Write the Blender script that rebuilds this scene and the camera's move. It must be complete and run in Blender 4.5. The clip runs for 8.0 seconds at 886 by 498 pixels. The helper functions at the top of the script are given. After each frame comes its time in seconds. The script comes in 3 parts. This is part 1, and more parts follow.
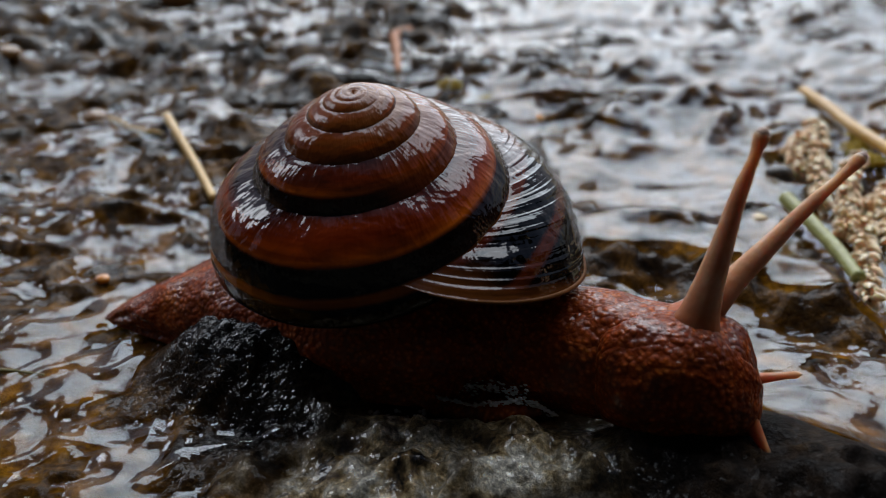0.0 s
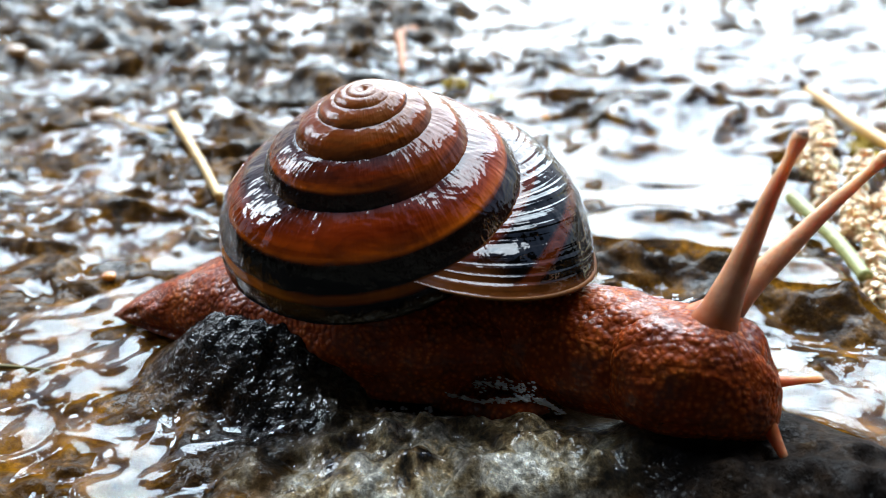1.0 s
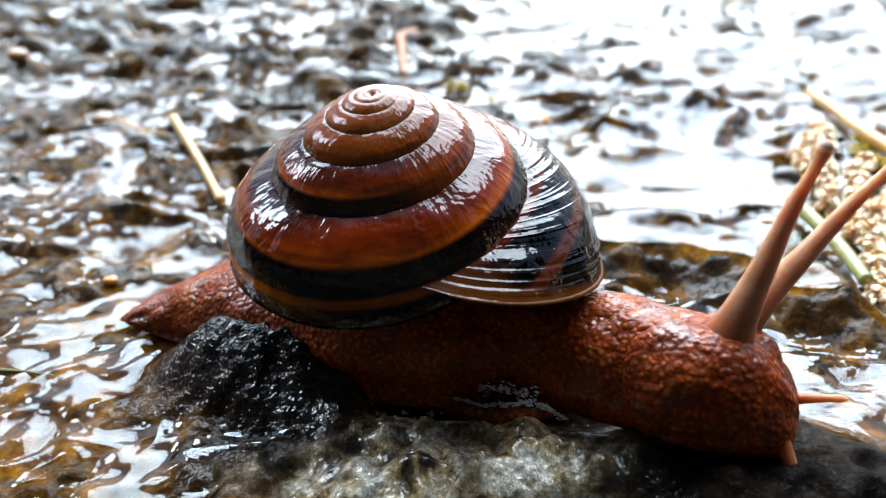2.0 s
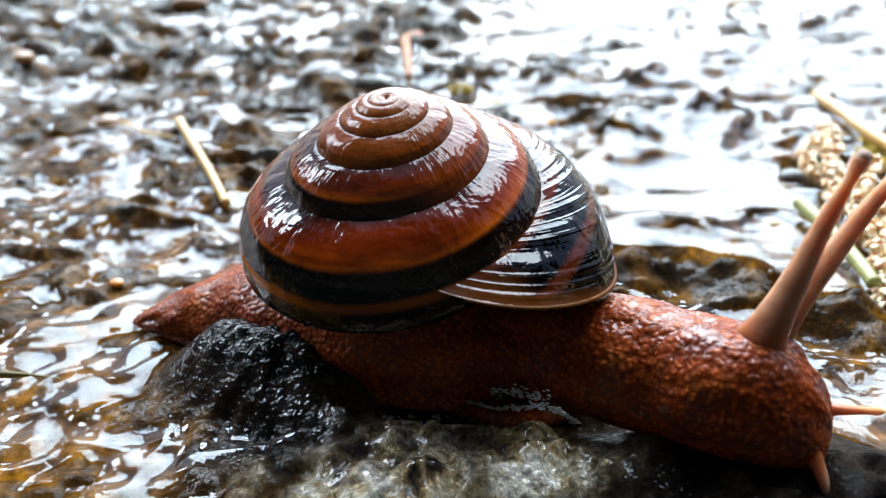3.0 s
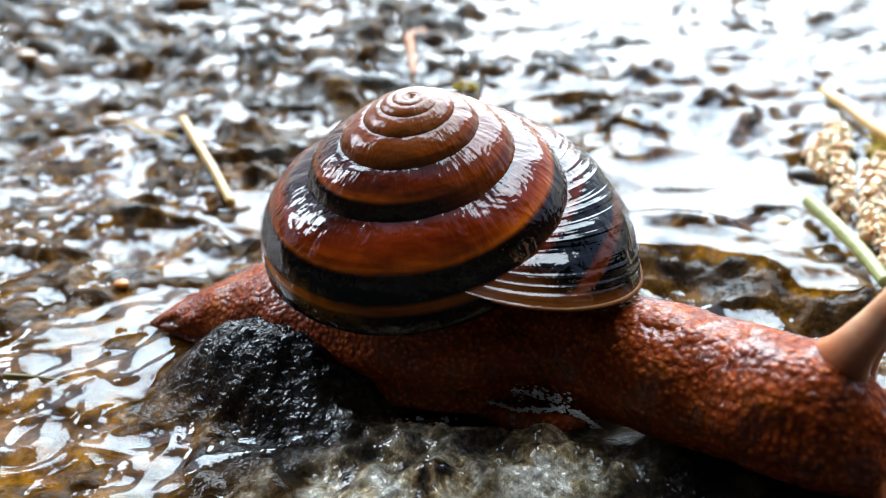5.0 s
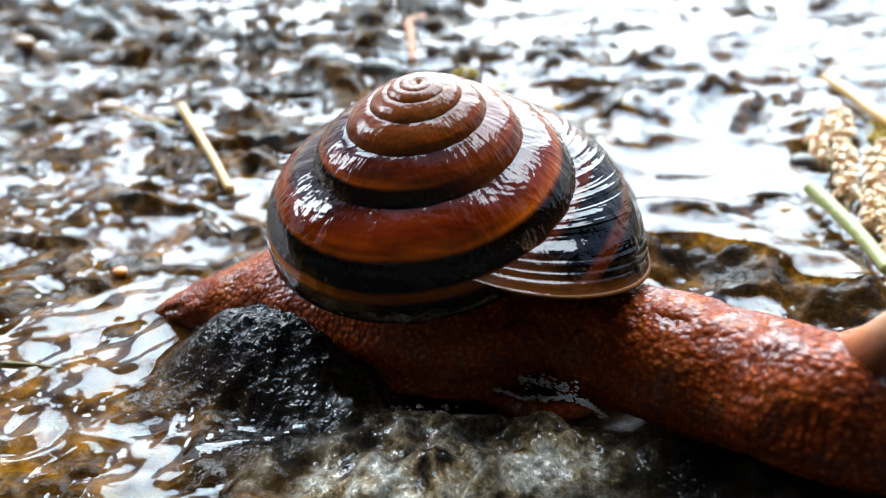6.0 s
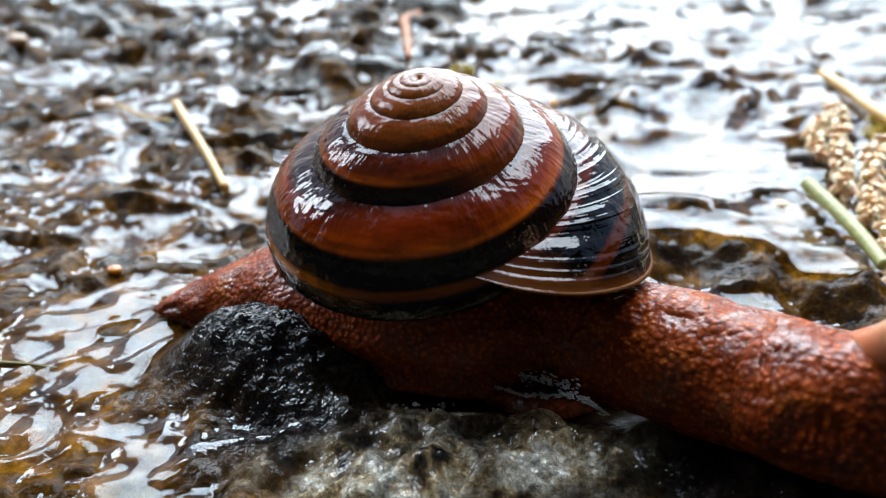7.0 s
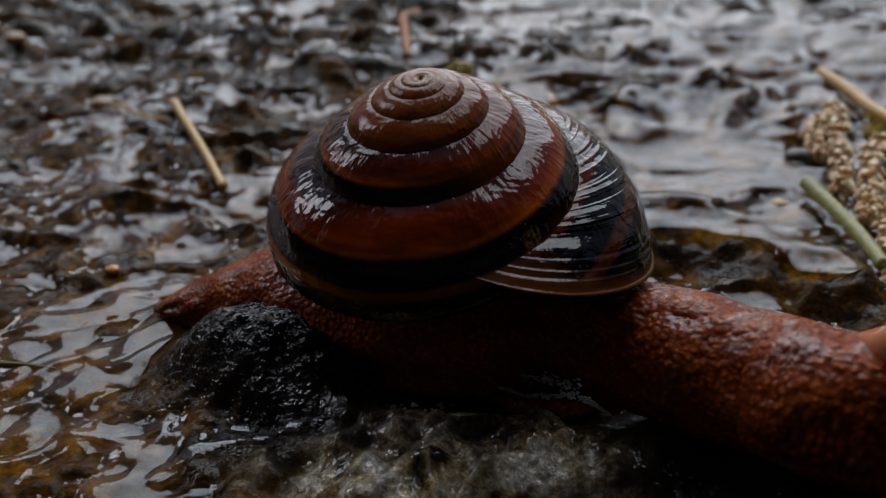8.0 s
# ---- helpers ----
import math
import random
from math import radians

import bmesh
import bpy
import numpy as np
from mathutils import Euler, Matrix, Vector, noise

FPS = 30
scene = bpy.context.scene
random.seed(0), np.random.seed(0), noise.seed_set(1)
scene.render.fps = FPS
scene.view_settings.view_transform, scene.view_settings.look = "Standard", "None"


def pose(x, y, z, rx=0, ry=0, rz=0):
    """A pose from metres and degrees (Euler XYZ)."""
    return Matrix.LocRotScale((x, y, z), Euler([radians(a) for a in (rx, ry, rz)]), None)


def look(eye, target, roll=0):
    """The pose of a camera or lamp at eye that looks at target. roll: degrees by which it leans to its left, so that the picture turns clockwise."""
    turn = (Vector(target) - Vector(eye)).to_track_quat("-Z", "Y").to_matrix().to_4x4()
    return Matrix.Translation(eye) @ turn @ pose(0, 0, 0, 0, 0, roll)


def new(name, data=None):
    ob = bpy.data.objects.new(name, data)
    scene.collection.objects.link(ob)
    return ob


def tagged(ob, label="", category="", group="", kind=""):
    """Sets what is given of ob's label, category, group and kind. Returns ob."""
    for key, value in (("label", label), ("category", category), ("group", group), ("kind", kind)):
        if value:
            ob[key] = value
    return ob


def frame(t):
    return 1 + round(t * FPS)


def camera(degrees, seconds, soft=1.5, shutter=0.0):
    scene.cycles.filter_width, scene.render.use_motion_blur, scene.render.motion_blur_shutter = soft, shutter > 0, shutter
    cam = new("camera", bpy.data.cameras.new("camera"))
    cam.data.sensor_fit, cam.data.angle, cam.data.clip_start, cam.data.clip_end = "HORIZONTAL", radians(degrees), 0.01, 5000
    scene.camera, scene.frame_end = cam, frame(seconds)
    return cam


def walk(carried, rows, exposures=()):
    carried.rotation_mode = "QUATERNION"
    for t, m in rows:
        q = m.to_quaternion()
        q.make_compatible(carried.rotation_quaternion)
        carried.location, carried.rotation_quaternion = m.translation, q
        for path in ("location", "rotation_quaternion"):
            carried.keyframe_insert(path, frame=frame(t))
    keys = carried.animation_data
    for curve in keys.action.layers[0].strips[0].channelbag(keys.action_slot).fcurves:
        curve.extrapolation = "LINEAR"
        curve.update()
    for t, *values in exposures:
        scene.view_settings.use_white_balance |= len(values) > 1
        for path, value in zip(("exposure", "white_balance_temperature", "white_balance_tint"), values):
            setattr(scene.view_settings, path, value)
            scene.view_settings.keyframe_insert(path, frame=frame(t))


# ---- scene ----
MM = 0.001

# ---- camera ----
cam = camera(61.4, 8.0, soft=0.5)
cam.data.dof.use_dof = True
cam.data.dof.focus_distance = 60 * MM
cam.data.dof.aperture_fstop = 34.0

CAMERA_ROWS = [  # seconds, eye in millimetres, turn in degrees
    (0.0, 0.95, -61.9, 41.7, 62.80, -0.42, -0.92),
    (0.5, 0.72, -62.0, 41.5, 62.98, -0.43, -0.76),
    (1.0, 0.69, -62.0, 41.4, 62.86, -0.40, -0.63),
    (1.5, 0.68, -61.98, 41.6, 62.88, -0.38, -0.64),
    (3.0, 0.40, -61.76, 41.71, 63.11, -0.22, -0.35),
    (3.5, 0.19, -61.60, 41.73, 62.85, -0.10, -0.12),
    (4.0, 0.00, -61.50, 41.95, 63.00, -0.02, -0.01),
    (4.5, 0.00, -61.27, 41.84, 63.11, -0.01, -0.14),
    (6.0, -0.05, -60.68, 41.45, 61.94, 0.04, -0.23),
    (6.5, -0.04, -60.51, 41.43, 61.75, 0.10, -0.21),
    (7.0, 0.01, -60.38, 41.25, 61.75, 0.08, -0.54),
    (7.5, 0.08, -60.25, 41.40, 61.64, 0.07, -0.57),
    (8.0, 0.06, -60.20, 41.43, 61.54, 0.07, -0.63),
]
FADE = [(0.0, -1.58), (0.3, -1.22), (0.5, -0.95), (0.7, -0.5), (0.9, -0.15), (1.1, 0.0), (6.6, 0.0), (6.8, -0.1), (7.0, -0.3),
        (7.2, -0.65), (7.4, -1.05), (7.6, -1.45), (7.8, -1.85), (8.0, -2.2)]
EXPOSURE = 1.28
walk(cam, [(t, pose(x * MM, y * MM, z * MM, rx, ry, rz)) for t, x, y, z, rx, ry, rz in CAMERA_ROWS], [(t, EXPOSURE + e, 6400 - 250 * e, 10 - 4 * e) for t, e in FADE])

# ---- light ----
SUN_AZ, SUN_EL = 5.0, 43.0  # behind the snail, a little to one side
world = bpy.data.worlds.new("sky")
scene.world = world
world.use_nodes = True
wn = world.node_tree.nodes
sky = wn.new("ShaderNodeTexSky")
sky.sky_type = "NISHITA"
sky.sun_disc = False
sky.sun_elevation, sky.sun_rotation = radians(SUN_EL), radians(SUN_AZ)
sky.air_density, sky.dust_density, sky.ozone_density = 1.0, 3.0, 1.5
wn["Background"].inputs["Strength"].default_value = 0.065
world.node_tree.links.new(sky.outputs[0], wn["Background"].inputs["Color"])
sun = new("sun", bpy.data.lights.new("sun", "SUN"))
sun.data.energy, sun.data.angle, sun.data.color = 3.7, radians(67), (0.71, 0.88, 1.0)
sun_way = Vector((math.sin(radians(SUN_AZ)) * math.cos(radians(SUN_EL)), math.cos(radians(SUN_AZ)) * math.cos(radians(SUN_EL)), math.sin(radians(SUN_EL))))
sun.matrix_world = look(sun_way, (0, 0, 0))
# two area lamps added out of view to light the shell's sides and neck
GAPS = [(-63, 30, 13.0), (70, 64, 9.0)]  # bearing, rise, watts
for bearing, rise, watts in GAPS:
    side_fill = new("side_fill", bpy.data.lights.new("side_fill", "AREA"))
    side_fill.data.shape, side_fill.data.size, side_fill.data.size_y = "ELLIPSE", 0.75, 1.05
    side_fill.data.energy, side_fill.data.color = watts, (0.82, 0.92, 1.0)
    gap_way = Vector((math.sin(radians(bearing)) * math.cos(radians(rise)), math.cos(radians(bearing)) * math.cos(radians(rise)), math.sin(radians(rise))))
    side_fill.matrix_world = look(gap_way * 2.4, (0, 0, 0))


# ---- materials ----
class Mat:
    """A node material with a few short ways to wire it."""

    def __init__(self, name):
        self.m = bpy.data.materials.new(name)
        self.m.use_nodes = True
        self.t = self.m.node_tree
        self.p = self.t.nodes["Principled BSDF"]

    def node(self, kind, **given):
        n = self.t.nodes.new(kind)
        for key, value in given.items():
            if key == "op":
                n.operation = value
            elif key == "blend":
                n.blend_type = value
                n.data_type = "RGBA"
            else:
                self.put(n.inputs[key.replace("_", " ")], value)
        return n

    def put(self, socket, value):
        if hasattr(value, "is_output"):
            self.t.links.new(value, socket)
        else:
            socket.default_value = value

    def math(self, op, a, b=0.0, c=0.0):
        n = self.t.nodes.new("ShaderNodeMath")
        n.operation = op
        for s, v in zip(n.inputs, (a, b, c)):
            self.put(s, v)
        return n.outputs[0]

    def where(self, scale=(1, 1, 1), kind="Object"):
        c = self.t.nodes.new("ShaderNodeTexCoord")
        v = self.t.nodes.new("ShaderNodeMapping")
        self.t.links.new(c.outputs[kind], v.inputs["Vector"])
        v.inputs["Scale"].default_value = scale
        return v.outputs[0]

    def noise(self, vec, scale, detail=4.0, rough=0.55, warp=0.0):
        return self.node("ShaderNodeTexNoise", Vector=vec, Scale=scale, Detail=detail, Roughness=rough, Distortion=warp).outputs[0]

    def cells(self, vec, scale, feature="F1"):
        n = self.node("ShaderNodeTexVoronoi", Vector=vec, Scale=scale)
        n.feature = feature
        return n.outputs[0]

    def ramp(self, fac, stops, ease="LINEAR"):
        n = self.t.nodes.new("ShaderNodeValToRGB")
        n.color_ramp.interpolation = ease
        el = n.color_ramp.elements
        while len(el) < len(stops):
            el.new(0.5)
        for e, (at, col) in zip(el, stops):
            e.position = at
            e.color = (*col, 1) if len(col) == 3 else col
        self.put(n.inputs[0], fac)
        return n.outputs[0]

    def mix(self, fac, a, b, blend="MIX"):
        n = self.t.nodes.new("ShaderNodeMix")
        n.data_type, n.blend_type = "RGBA", blend
        self.put(n.inputs[0], fac)
        for s, v in ((n.inputs[6], a), (n.inputs[7], b)):
            self.put(s, (*v, 1) if isinstance(v, tuple) and len(v) == 3 else v)
        return n.outputs[2]

    def bump(self, height, dist, strength=1.0, normal=None):
        n = self.node("ShaderNodeBump", Height=height, Distance=dist, Strength=strength)
        if normal is not None:
            self.put(n.inputs["Normal"], normal)
        return n.outputs[0]

    def set(self, **given):
        for key, value in given.items():
            if isinstance(value, tuple) and key == "Base_Color":
                value = (*value, 1)
            self.put(self.p.inputs[key.replace("_", " ")], value)
        return self.m


def grey(v):
    return (v, v, v)


def stone_material():
    k = Mat("wet stone")
    v = k.where()
    big, mid, fine = k.noise(v, 60, 5, 0.6, 0.4), k.noise(v, 260, 6, 0.65, 0.3), k.noise(v, 1500, 5, 0.7)
    col = k.ramp(big, [(0.30, (0.010, 0.008, 0.006)), (0.45, (0.032, 0.024, 0.014)), (0.60, (0.070, 0.050, 0.026)), (0.75, (0.12, 0.095, 0.06))])
    grain = k.ramp(mid, [(0.35, (0.006, 0.005, 0.003)), (0.5, (0.030, 0.023, 0.014)), (0.68, (0.11, 0.09, 0.06))])
    col = k.mix(0.5, col, grain)
    speckle = k.ramp(k.noise(v, 1900, 3, 0.7), [(0.38, grey(0.25)), (0.55, grey(1.0)), (0.70, grey(2.2))])
    # ochre algae in the hollows
    algae = k.noise(k.where((1, 1.4, 1)), 95, 5, 0.6, 0.8)
    low = k.node("ShaderNodeAttribute")
    low.attribute_name = "hollow"
    veil = k.math("MULTIPLY", k.ramp(algae, [(0.30, grey(0)), (0.48, grey(1))]), low.outputs["Fac"])
    veil = k.math("MAXIMUM", veil, k.ramp(low.outputs["Fac"], [(0.9, grey(0)), (1.0, grey(1))]))
    ochre = k.ramp(mid, [(0.34, (0.008, 0.003, 0.001)), (0.50, (0.075, 0.028, 0.0012)), (0.68, (0.30, 0.12, 0.003))])
    col = k.mix(k.math("MULTIPLY", veil, 0.85), col, ochre)
    pale = k.node("ShaderNodeAttribute")
    pale.attribute_name = "pale"
    speck = k.ramp(mid, [(0.36, (0.02, 0.015, 0.009)), (0.43, (0.30, 0.19, 0.08)), (0.49, (0.64, 0.48, 0.26)), (0.58, (0.92, 0.85, 0.70))])
    spots = k.ramp(k.math("ADD", k.cells(v, 520), k.math("MULTIPLY", k.math("SUBTRACT", mid, 0.5), 0.9)), [(0.16, grey(0.04)), (0.30, grey(1.0))])
    speck = k.mix(0.65, speck, spots, "MULTIPLY")
    col = k.mix(pale.outputs["Fac"], col, speck)
    # black stone, and shade put into the colour under the head
    dark = k.node("ShaderNodeAttribute")
    dark.attribute_name = "basalt_and_shade"
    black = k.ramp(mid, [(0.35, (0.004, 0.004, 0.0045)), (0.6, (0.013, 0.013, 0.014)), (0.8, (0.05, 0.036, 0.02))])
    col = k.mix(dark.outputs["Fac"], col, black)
    col = k.mix(k.math("SUBTRACT", 0.85, k.math("MULTIPLY", veil, 0.55)), col, speckle, "MULTIPLY")
    dull = k.node("ShaderNodeAttribute")
    dull.attribute_name = "dull"
    height = k.math("ADD", k.math("MULTIPLY", mid, 0.8), k.math("MULTIPLY", fine, 0.45))
    n = k.bump(height, 0.0012, 1.0)
    film = k.bump(k.noise(v, 1250, 2, 0.5, 0.6), 0.0008, k.math("ADD", 0.35, k.math("SUBTRACT", k.math("MULTIPLY", dark.outputs["Fac"], 0.65), k.math("MULTIPLY", pale.outputs["Fac"], 0.12))))
    return k.set(Base_Color=col, Roughness=0.5, Specular_IOR_Level=k.math("MULTIPLY", 0.14, k.math("SUBTRACT", 1.0, k.math("MAXIMUM", dark.outputs["Fac"], low.outputs["Fac"]))), Normal=n, Coat_Weight=k.math("MULTIPLY", k.math("SUBTRACT", 1.0, k.math("MULTIPLY", dull.outputs["Fac"], 0.9)), k.math("MAXIMUM", k.math("MULTIPLY", k.ramp(low.outputs["Fac"], [(0.4, grey(1)), (0.95, grey(0.35))]), k.ramp(algae, [(0.40, grey(1.0)), (0.55, grey(0.35))])), k.math("MAXIMUM", k.math("MULTIPLY", dark.outputs["Fac"], k.ramp(k.noise(v, 620, 3, 0.6), [(0.38, grey(0.15)), (0.54, grey(1.0))])), pale.outputs["Fac"]))), Coat_Roughness=0.025, Coat_IOR=1.55, Coat_Normal=film)


def water_material():
    k = Mat("clear water")
    v = k.where((1, 1.5, 1))
    calm = k.node("ShaderNodeAttribute")
    calm.attribute_name = "calm"
    n = k.bump(k.noise(v, 420, 3, 0.5, 0.6), 0.0003, k.ramp(calm.outputs["Fac"], [(0, grey(0.9)), (1, grey(0.5))]),
               k.bump(k.noise(v, 150, 2, 0.4, 0.5), 0.0010, k.ramp(calm.outputs["Fac"], [(0, grey(0.75)), (1, grey(0.22))])))
    return k.set(Base_Color=(0.96, 0.93, 0.86), Roughness=0.01, IOR=1.65, Transmission_Weight=1.0, Normal=n)


def shell_material():
    k = Mat("banded shell")
    uv = k.node("ShaderNodeUVMap")
    uv.uv_map = "UVMap"
    sep = k.node("ShaderNodeSeparateXYZ", Vector=uv.outputs[0])
    u, w = sep.outputs[0], sep.outputs[1]
    # growth lines run across the whorl; w is the height round the tube, 0.5 at the keel
    lines = k.node("ShaderNodeCombineXYZ", X=k.math("MULTIPLY", u, 75.0), Y=k.math("MULTIPLY", w, 1.6))
    fine_lines = k.node("ShaderNodeCombineXYZ", X=k.math("MULTIPLY", u, 230.0), Y=k.math("MULTIPLY", w, 5.0))
    hair_lines = k.node("ShaderNodeCombineXYZ", X=k.math("MULTIPLY", u, 620.0), Y=k.math("MULTIPLY", w, 9.0))
    g5 = k.noise(hair_lines.outputs[0], 1.0, 2, 0.6, 0.2)
    g1, g2 = k.noise(lines.outputs[0], 1.0, 3, 0.6, 0.3), k.noise(fine_lines.outputs[0], 1.0, 2, 0.6)
    patch = k.node("ShaderNodeCombineXYZ", X=k.math("MULTIPLY", u, 30.0), Y=k.math("MULTIPLY", w, 18.0))
    g3 = k.noise(patch.outputs[0], 1.0, 4, 0.6, 0.4)
    edge = k.math("ADD", w, k.math("MULTIPLY", k.math("SUBTRACT", g2, 0.5), 0.006))
    edge = k.math("ADD", edge, k.math("MULTIPLY", k.math("SUBTRACT", g3, 0.5), 0.012))
    col = k.ramp(edge, [
        (0.00, (0.012, 0.005, 0.003)), (0.30, (0.012, 0.005, 0.003)), (0.40, (0.003, 0.002, 0.0015)), (0.531, (0.002, 0.0015, 0.001)),
        (0.539, (0.46, 0.115, 0.008)), (0.552, (0.50, 0.12, 0.007)), (0.558, (0.0018, 0.0014, 0.0012)), (0.608, (0.0018, 0.0014, 0.0012)),
        (0.617, (0.60, 0.115, 0.005)), (0.634, (0.44, 0.062, 0.003)), (0.658, (0.27, 0.029, 0.003)), (0.70, (0.13, 0.016, 0.004)),
        (0.735, (0.06, 0.017, 0.009)), (1.0, (0.04, 0.014, 0.008))])
    col = k.mix(k.ramp(g3, [(0.40, grey(0)), (0.66, grey(0.85))]), col, (0.20, 0.13, 0.12), "MULTIPLY")
    col = k.mix(k.ramp(g1, [(0.30, grey(0.4)), (0.50, grey(0))]), col, (0.30, 0.22, 0.20), "MULTIPLY")
    late = k.node("ShaderNodeAttribute")
    late.attribute_name = "late"
    col = k.mix(k.math("MULTIPLY", late.outputs["Fac"], 0.95), col, (0.17, 0.09, 0.10), "MULTIPLY")
    # left shoulder: mirrored dark put into the colour; brown and black by the mouth
    shoulder = k.math("MULTIPLY", k.ramp(k.math("ADD", u, k.math("MULTIPLY", k.math("SUBTRACT", g1, 0.5), 0.02)), [(0.872, grey(0)), (0.890, grey(0.95))]), k.ramp(edge, [(0.645, grey(0)), (0.672, grey(1))]))
    col = k.mix(shoulder, col, k.ramp(u, [(0.90, (0.012, 0.006, 0.005)), (0.940, (0.055, 0.014, 0.007)), (0.966, (0.060, 0.015, 0.006)), (0.975, (0.008, 0.005, 0.004))]))
    rim = k.node("ShaderNodeAttribute")
    rim.attribute_name = "rim"
    col = k.mix(rim.outputs["Fac"], col, (0.12, 0.034, 0.006))
    old = k.ramp(u, [(0.58, grey(1.0)), (0.70, grey(0.85)), (0.80, grey(0.62)), (0.87, grey(0.0))])
    blotch = k.node("ShaderNodeCombineXYZ", X=k.math("MULTIPLY", u, 26.0), Y=k.math("MULTIPLY", w, 11.0))
    g4 = k.noise(blotch.outputs[0], 1.0, 4, 0.65, 0.6)
    col = k.mix(k.math("MULTIPLY", old, k.ramp(g4, [(0.34, grey(0.35)), (0.55, grey(1))])), col, k.ramp(u, [(0.50, (0.21, 0.052, 0.010)), (0.63, (0.17, 0.034, 0.006)), (0.682, (0.20, 0.036, 0.005)), (0.703, (0.030, 0.009, 0.006)), (0.76, (0.010, 0.006, 0.005)), (0.84, (0.05, 0.013, 0.007))]))
    # the old skin is worn pale towards the tip
    worn = k.math("MULTIPLY", k.ramp(u, [(0.0, grey(1)), (0.3, grey(0.7)), (0.62, grey(0))]), k.ramp(g4, [(0.40, grey(0.2)), (0.62, grey(0.9))]))
    col = k.mix(worn, col, (0.27, 0.085, 0.022))
    height = k.math("ADD", k.math("MULTIPLY", g1, 0.22), k.math("ADD", k.math("MULTIPLY", g2, 0.27), k.math("MULTIPLY", g5, 0.14)))
    n = k.bump(k.math("MULTIPLY", height, k.ramp(u, [(0.45, grey(0.45)), (0.80, grey(1))])), 0.0006, 0.65, k.bump(k.noise(k.where(), 330, 3, 0.5, 0.4), 0.0007, 0.5))
    return k.set(Base_Color=col, Roughness=k.ramp(g3, [(0.3, grey(0.03)), (0.7, grey(0.09))]), Normal=n, Specular_IOR_Level=k.math("MULTIPLY", k.ramp(w, [(0.50, grey(0.2)), (0.56, grey(0.58))]), k.ramp(u, [(0.60, grey(0.65)), (0.85, grey(1))])))


def skin_material(name="snail skin", pale=False):
    k = Mat(name)
    v = k.where()
    warp = k.node("ShaderNodeVectorMath", op="MULTIPLY_ADD")
    k.put(warp.inputs[0], k.node("ShaderNodeTexNoise", Vector=v, Scale=900.0, Detail=2.0).outputs["Color"])
    warp.inputs[1].default_value = (0.0004, 0.0004, 0.0004)
    k.put(warp.inputs[2], v)
    cell = k.node("ShaderNodeTexVoronoi", Vector=warp.outputs[0], Scale=2100.0)
    cell.feature = "SMOOTH_F1"
    cell.inputs["Smoothness"].default_value = 0.35
    wart = cell.outputs[0]
    patch, fine = k.noise(v, 260, 4, 0.6), k.noise(v, 3000, 3, 0.6)
    if pale:
        col = k.ramp(patch, [(0.3, (0.50, 0.255, 0.14)), (0.7, (0.70, 0.44, 0.28))])
        along = k.node("ShaderNodeSeparateXYZ", Vector=v).outputs[2]
        col = k.mix(k.ramp(k.math("MULTIPLY", along, 200.0), [(0.0, grey(0.95)), (0.5, grey(0.35)), (0.9, grey(0))]), col, (0.40, 0.085, 0.02))
    else:
        base = k.ramp(patch, [(0.3, (0.30, 0.040, 0.003)), (0.55, (0.46, 0.080, 0.006)), (0.75, (0.60, 0.15, 0.014))])
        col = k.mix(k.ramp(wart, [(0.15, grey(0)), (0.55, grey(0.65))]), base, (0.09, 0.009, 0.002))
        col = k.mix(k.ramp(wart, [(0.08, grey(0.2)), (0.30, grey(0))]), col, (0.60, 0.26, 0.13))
        col = k.mix(k.ramp(k.noise(v, 430, 4, 0.65, 0.5), [(0.48, grey(0)), (0.64, grey(0.5))]), col, (0.045, 0.008, 0.004))
    h = k.math("ADD", k.math("MULTIPLY", wart, -0.9), k.math("MULTIPLY", fine, 0.12))
    n = k.bump(h, 0.0003 if not pale else 0.00006, 0.55)
    wet = k.ramp(k.noise(v, 420, 3, 0.6, 0.5), [(0.42, grey(0.05)), (0.58, grey(1.0))])
    slick = k.bump(k.math("ADD", k.math("MULTIPLY", k.noise(v, 1500, 3, 0.6), 0.8), k.math("MULTIPLY", wart, -0.5)), 0.0003 if not pale else 0.00008, 0.6)
    return k.set(Base_Color=col, Roughness=0.5, Specular_IOR_Level=0.12, Normal=n, Subsurface_Weight=1.0 if pale else 0.15, Subsurface_Radius=(0.0015, 0.0011, 0.0007) if pale else (0.0012, 0.0004, 0.0002), Subsurface_Scale=1.0,
                 Coat_Weight=wet, Coat_Roughness=0.08, Coat_IOR=1.45, Coat_Normal=slick)


def slime_material():
    k = Mat("slime froth")
    n = k.bump(k.noise(k.where(), 2500, 2, 0.5), 0.0002, 0.6)
    return k.set(Base_Color=(0.93, 0.95, 0.98), Roughness=0.06, IOR=1.6, Transmission_Weight=0.45, Normal=n, Coat_Weight=1.0, Coat_Roughness=0.03)


def plant_material(name, a, b, scale=900, rough=0.5, gloss=0.4):
    k = Mat(name)
    v = k.where()
    one, two = k.noise(v, scale, 4, 0.6), k.noise(v, scale * 0.2, 3, 0.6)
    info = k.node("ShaderNodeObjectInfo")
    f = k.math("ADD", k.math("MULTIPLY", one, 0.5), k.math("ADD", k.math("MULTIPLY", two, 0.35), k.math("MULTIPLY", info.outputs["Random"], 0.25)))
    return k.set(Base_Color=k.ramp(f, [(0.3, a), (0.75, b)]), Roughness=rough, Normal=k.bump(one, 0.0002, 0.6), Coat_Weight=gloss, Coat_Roughness=0.1)


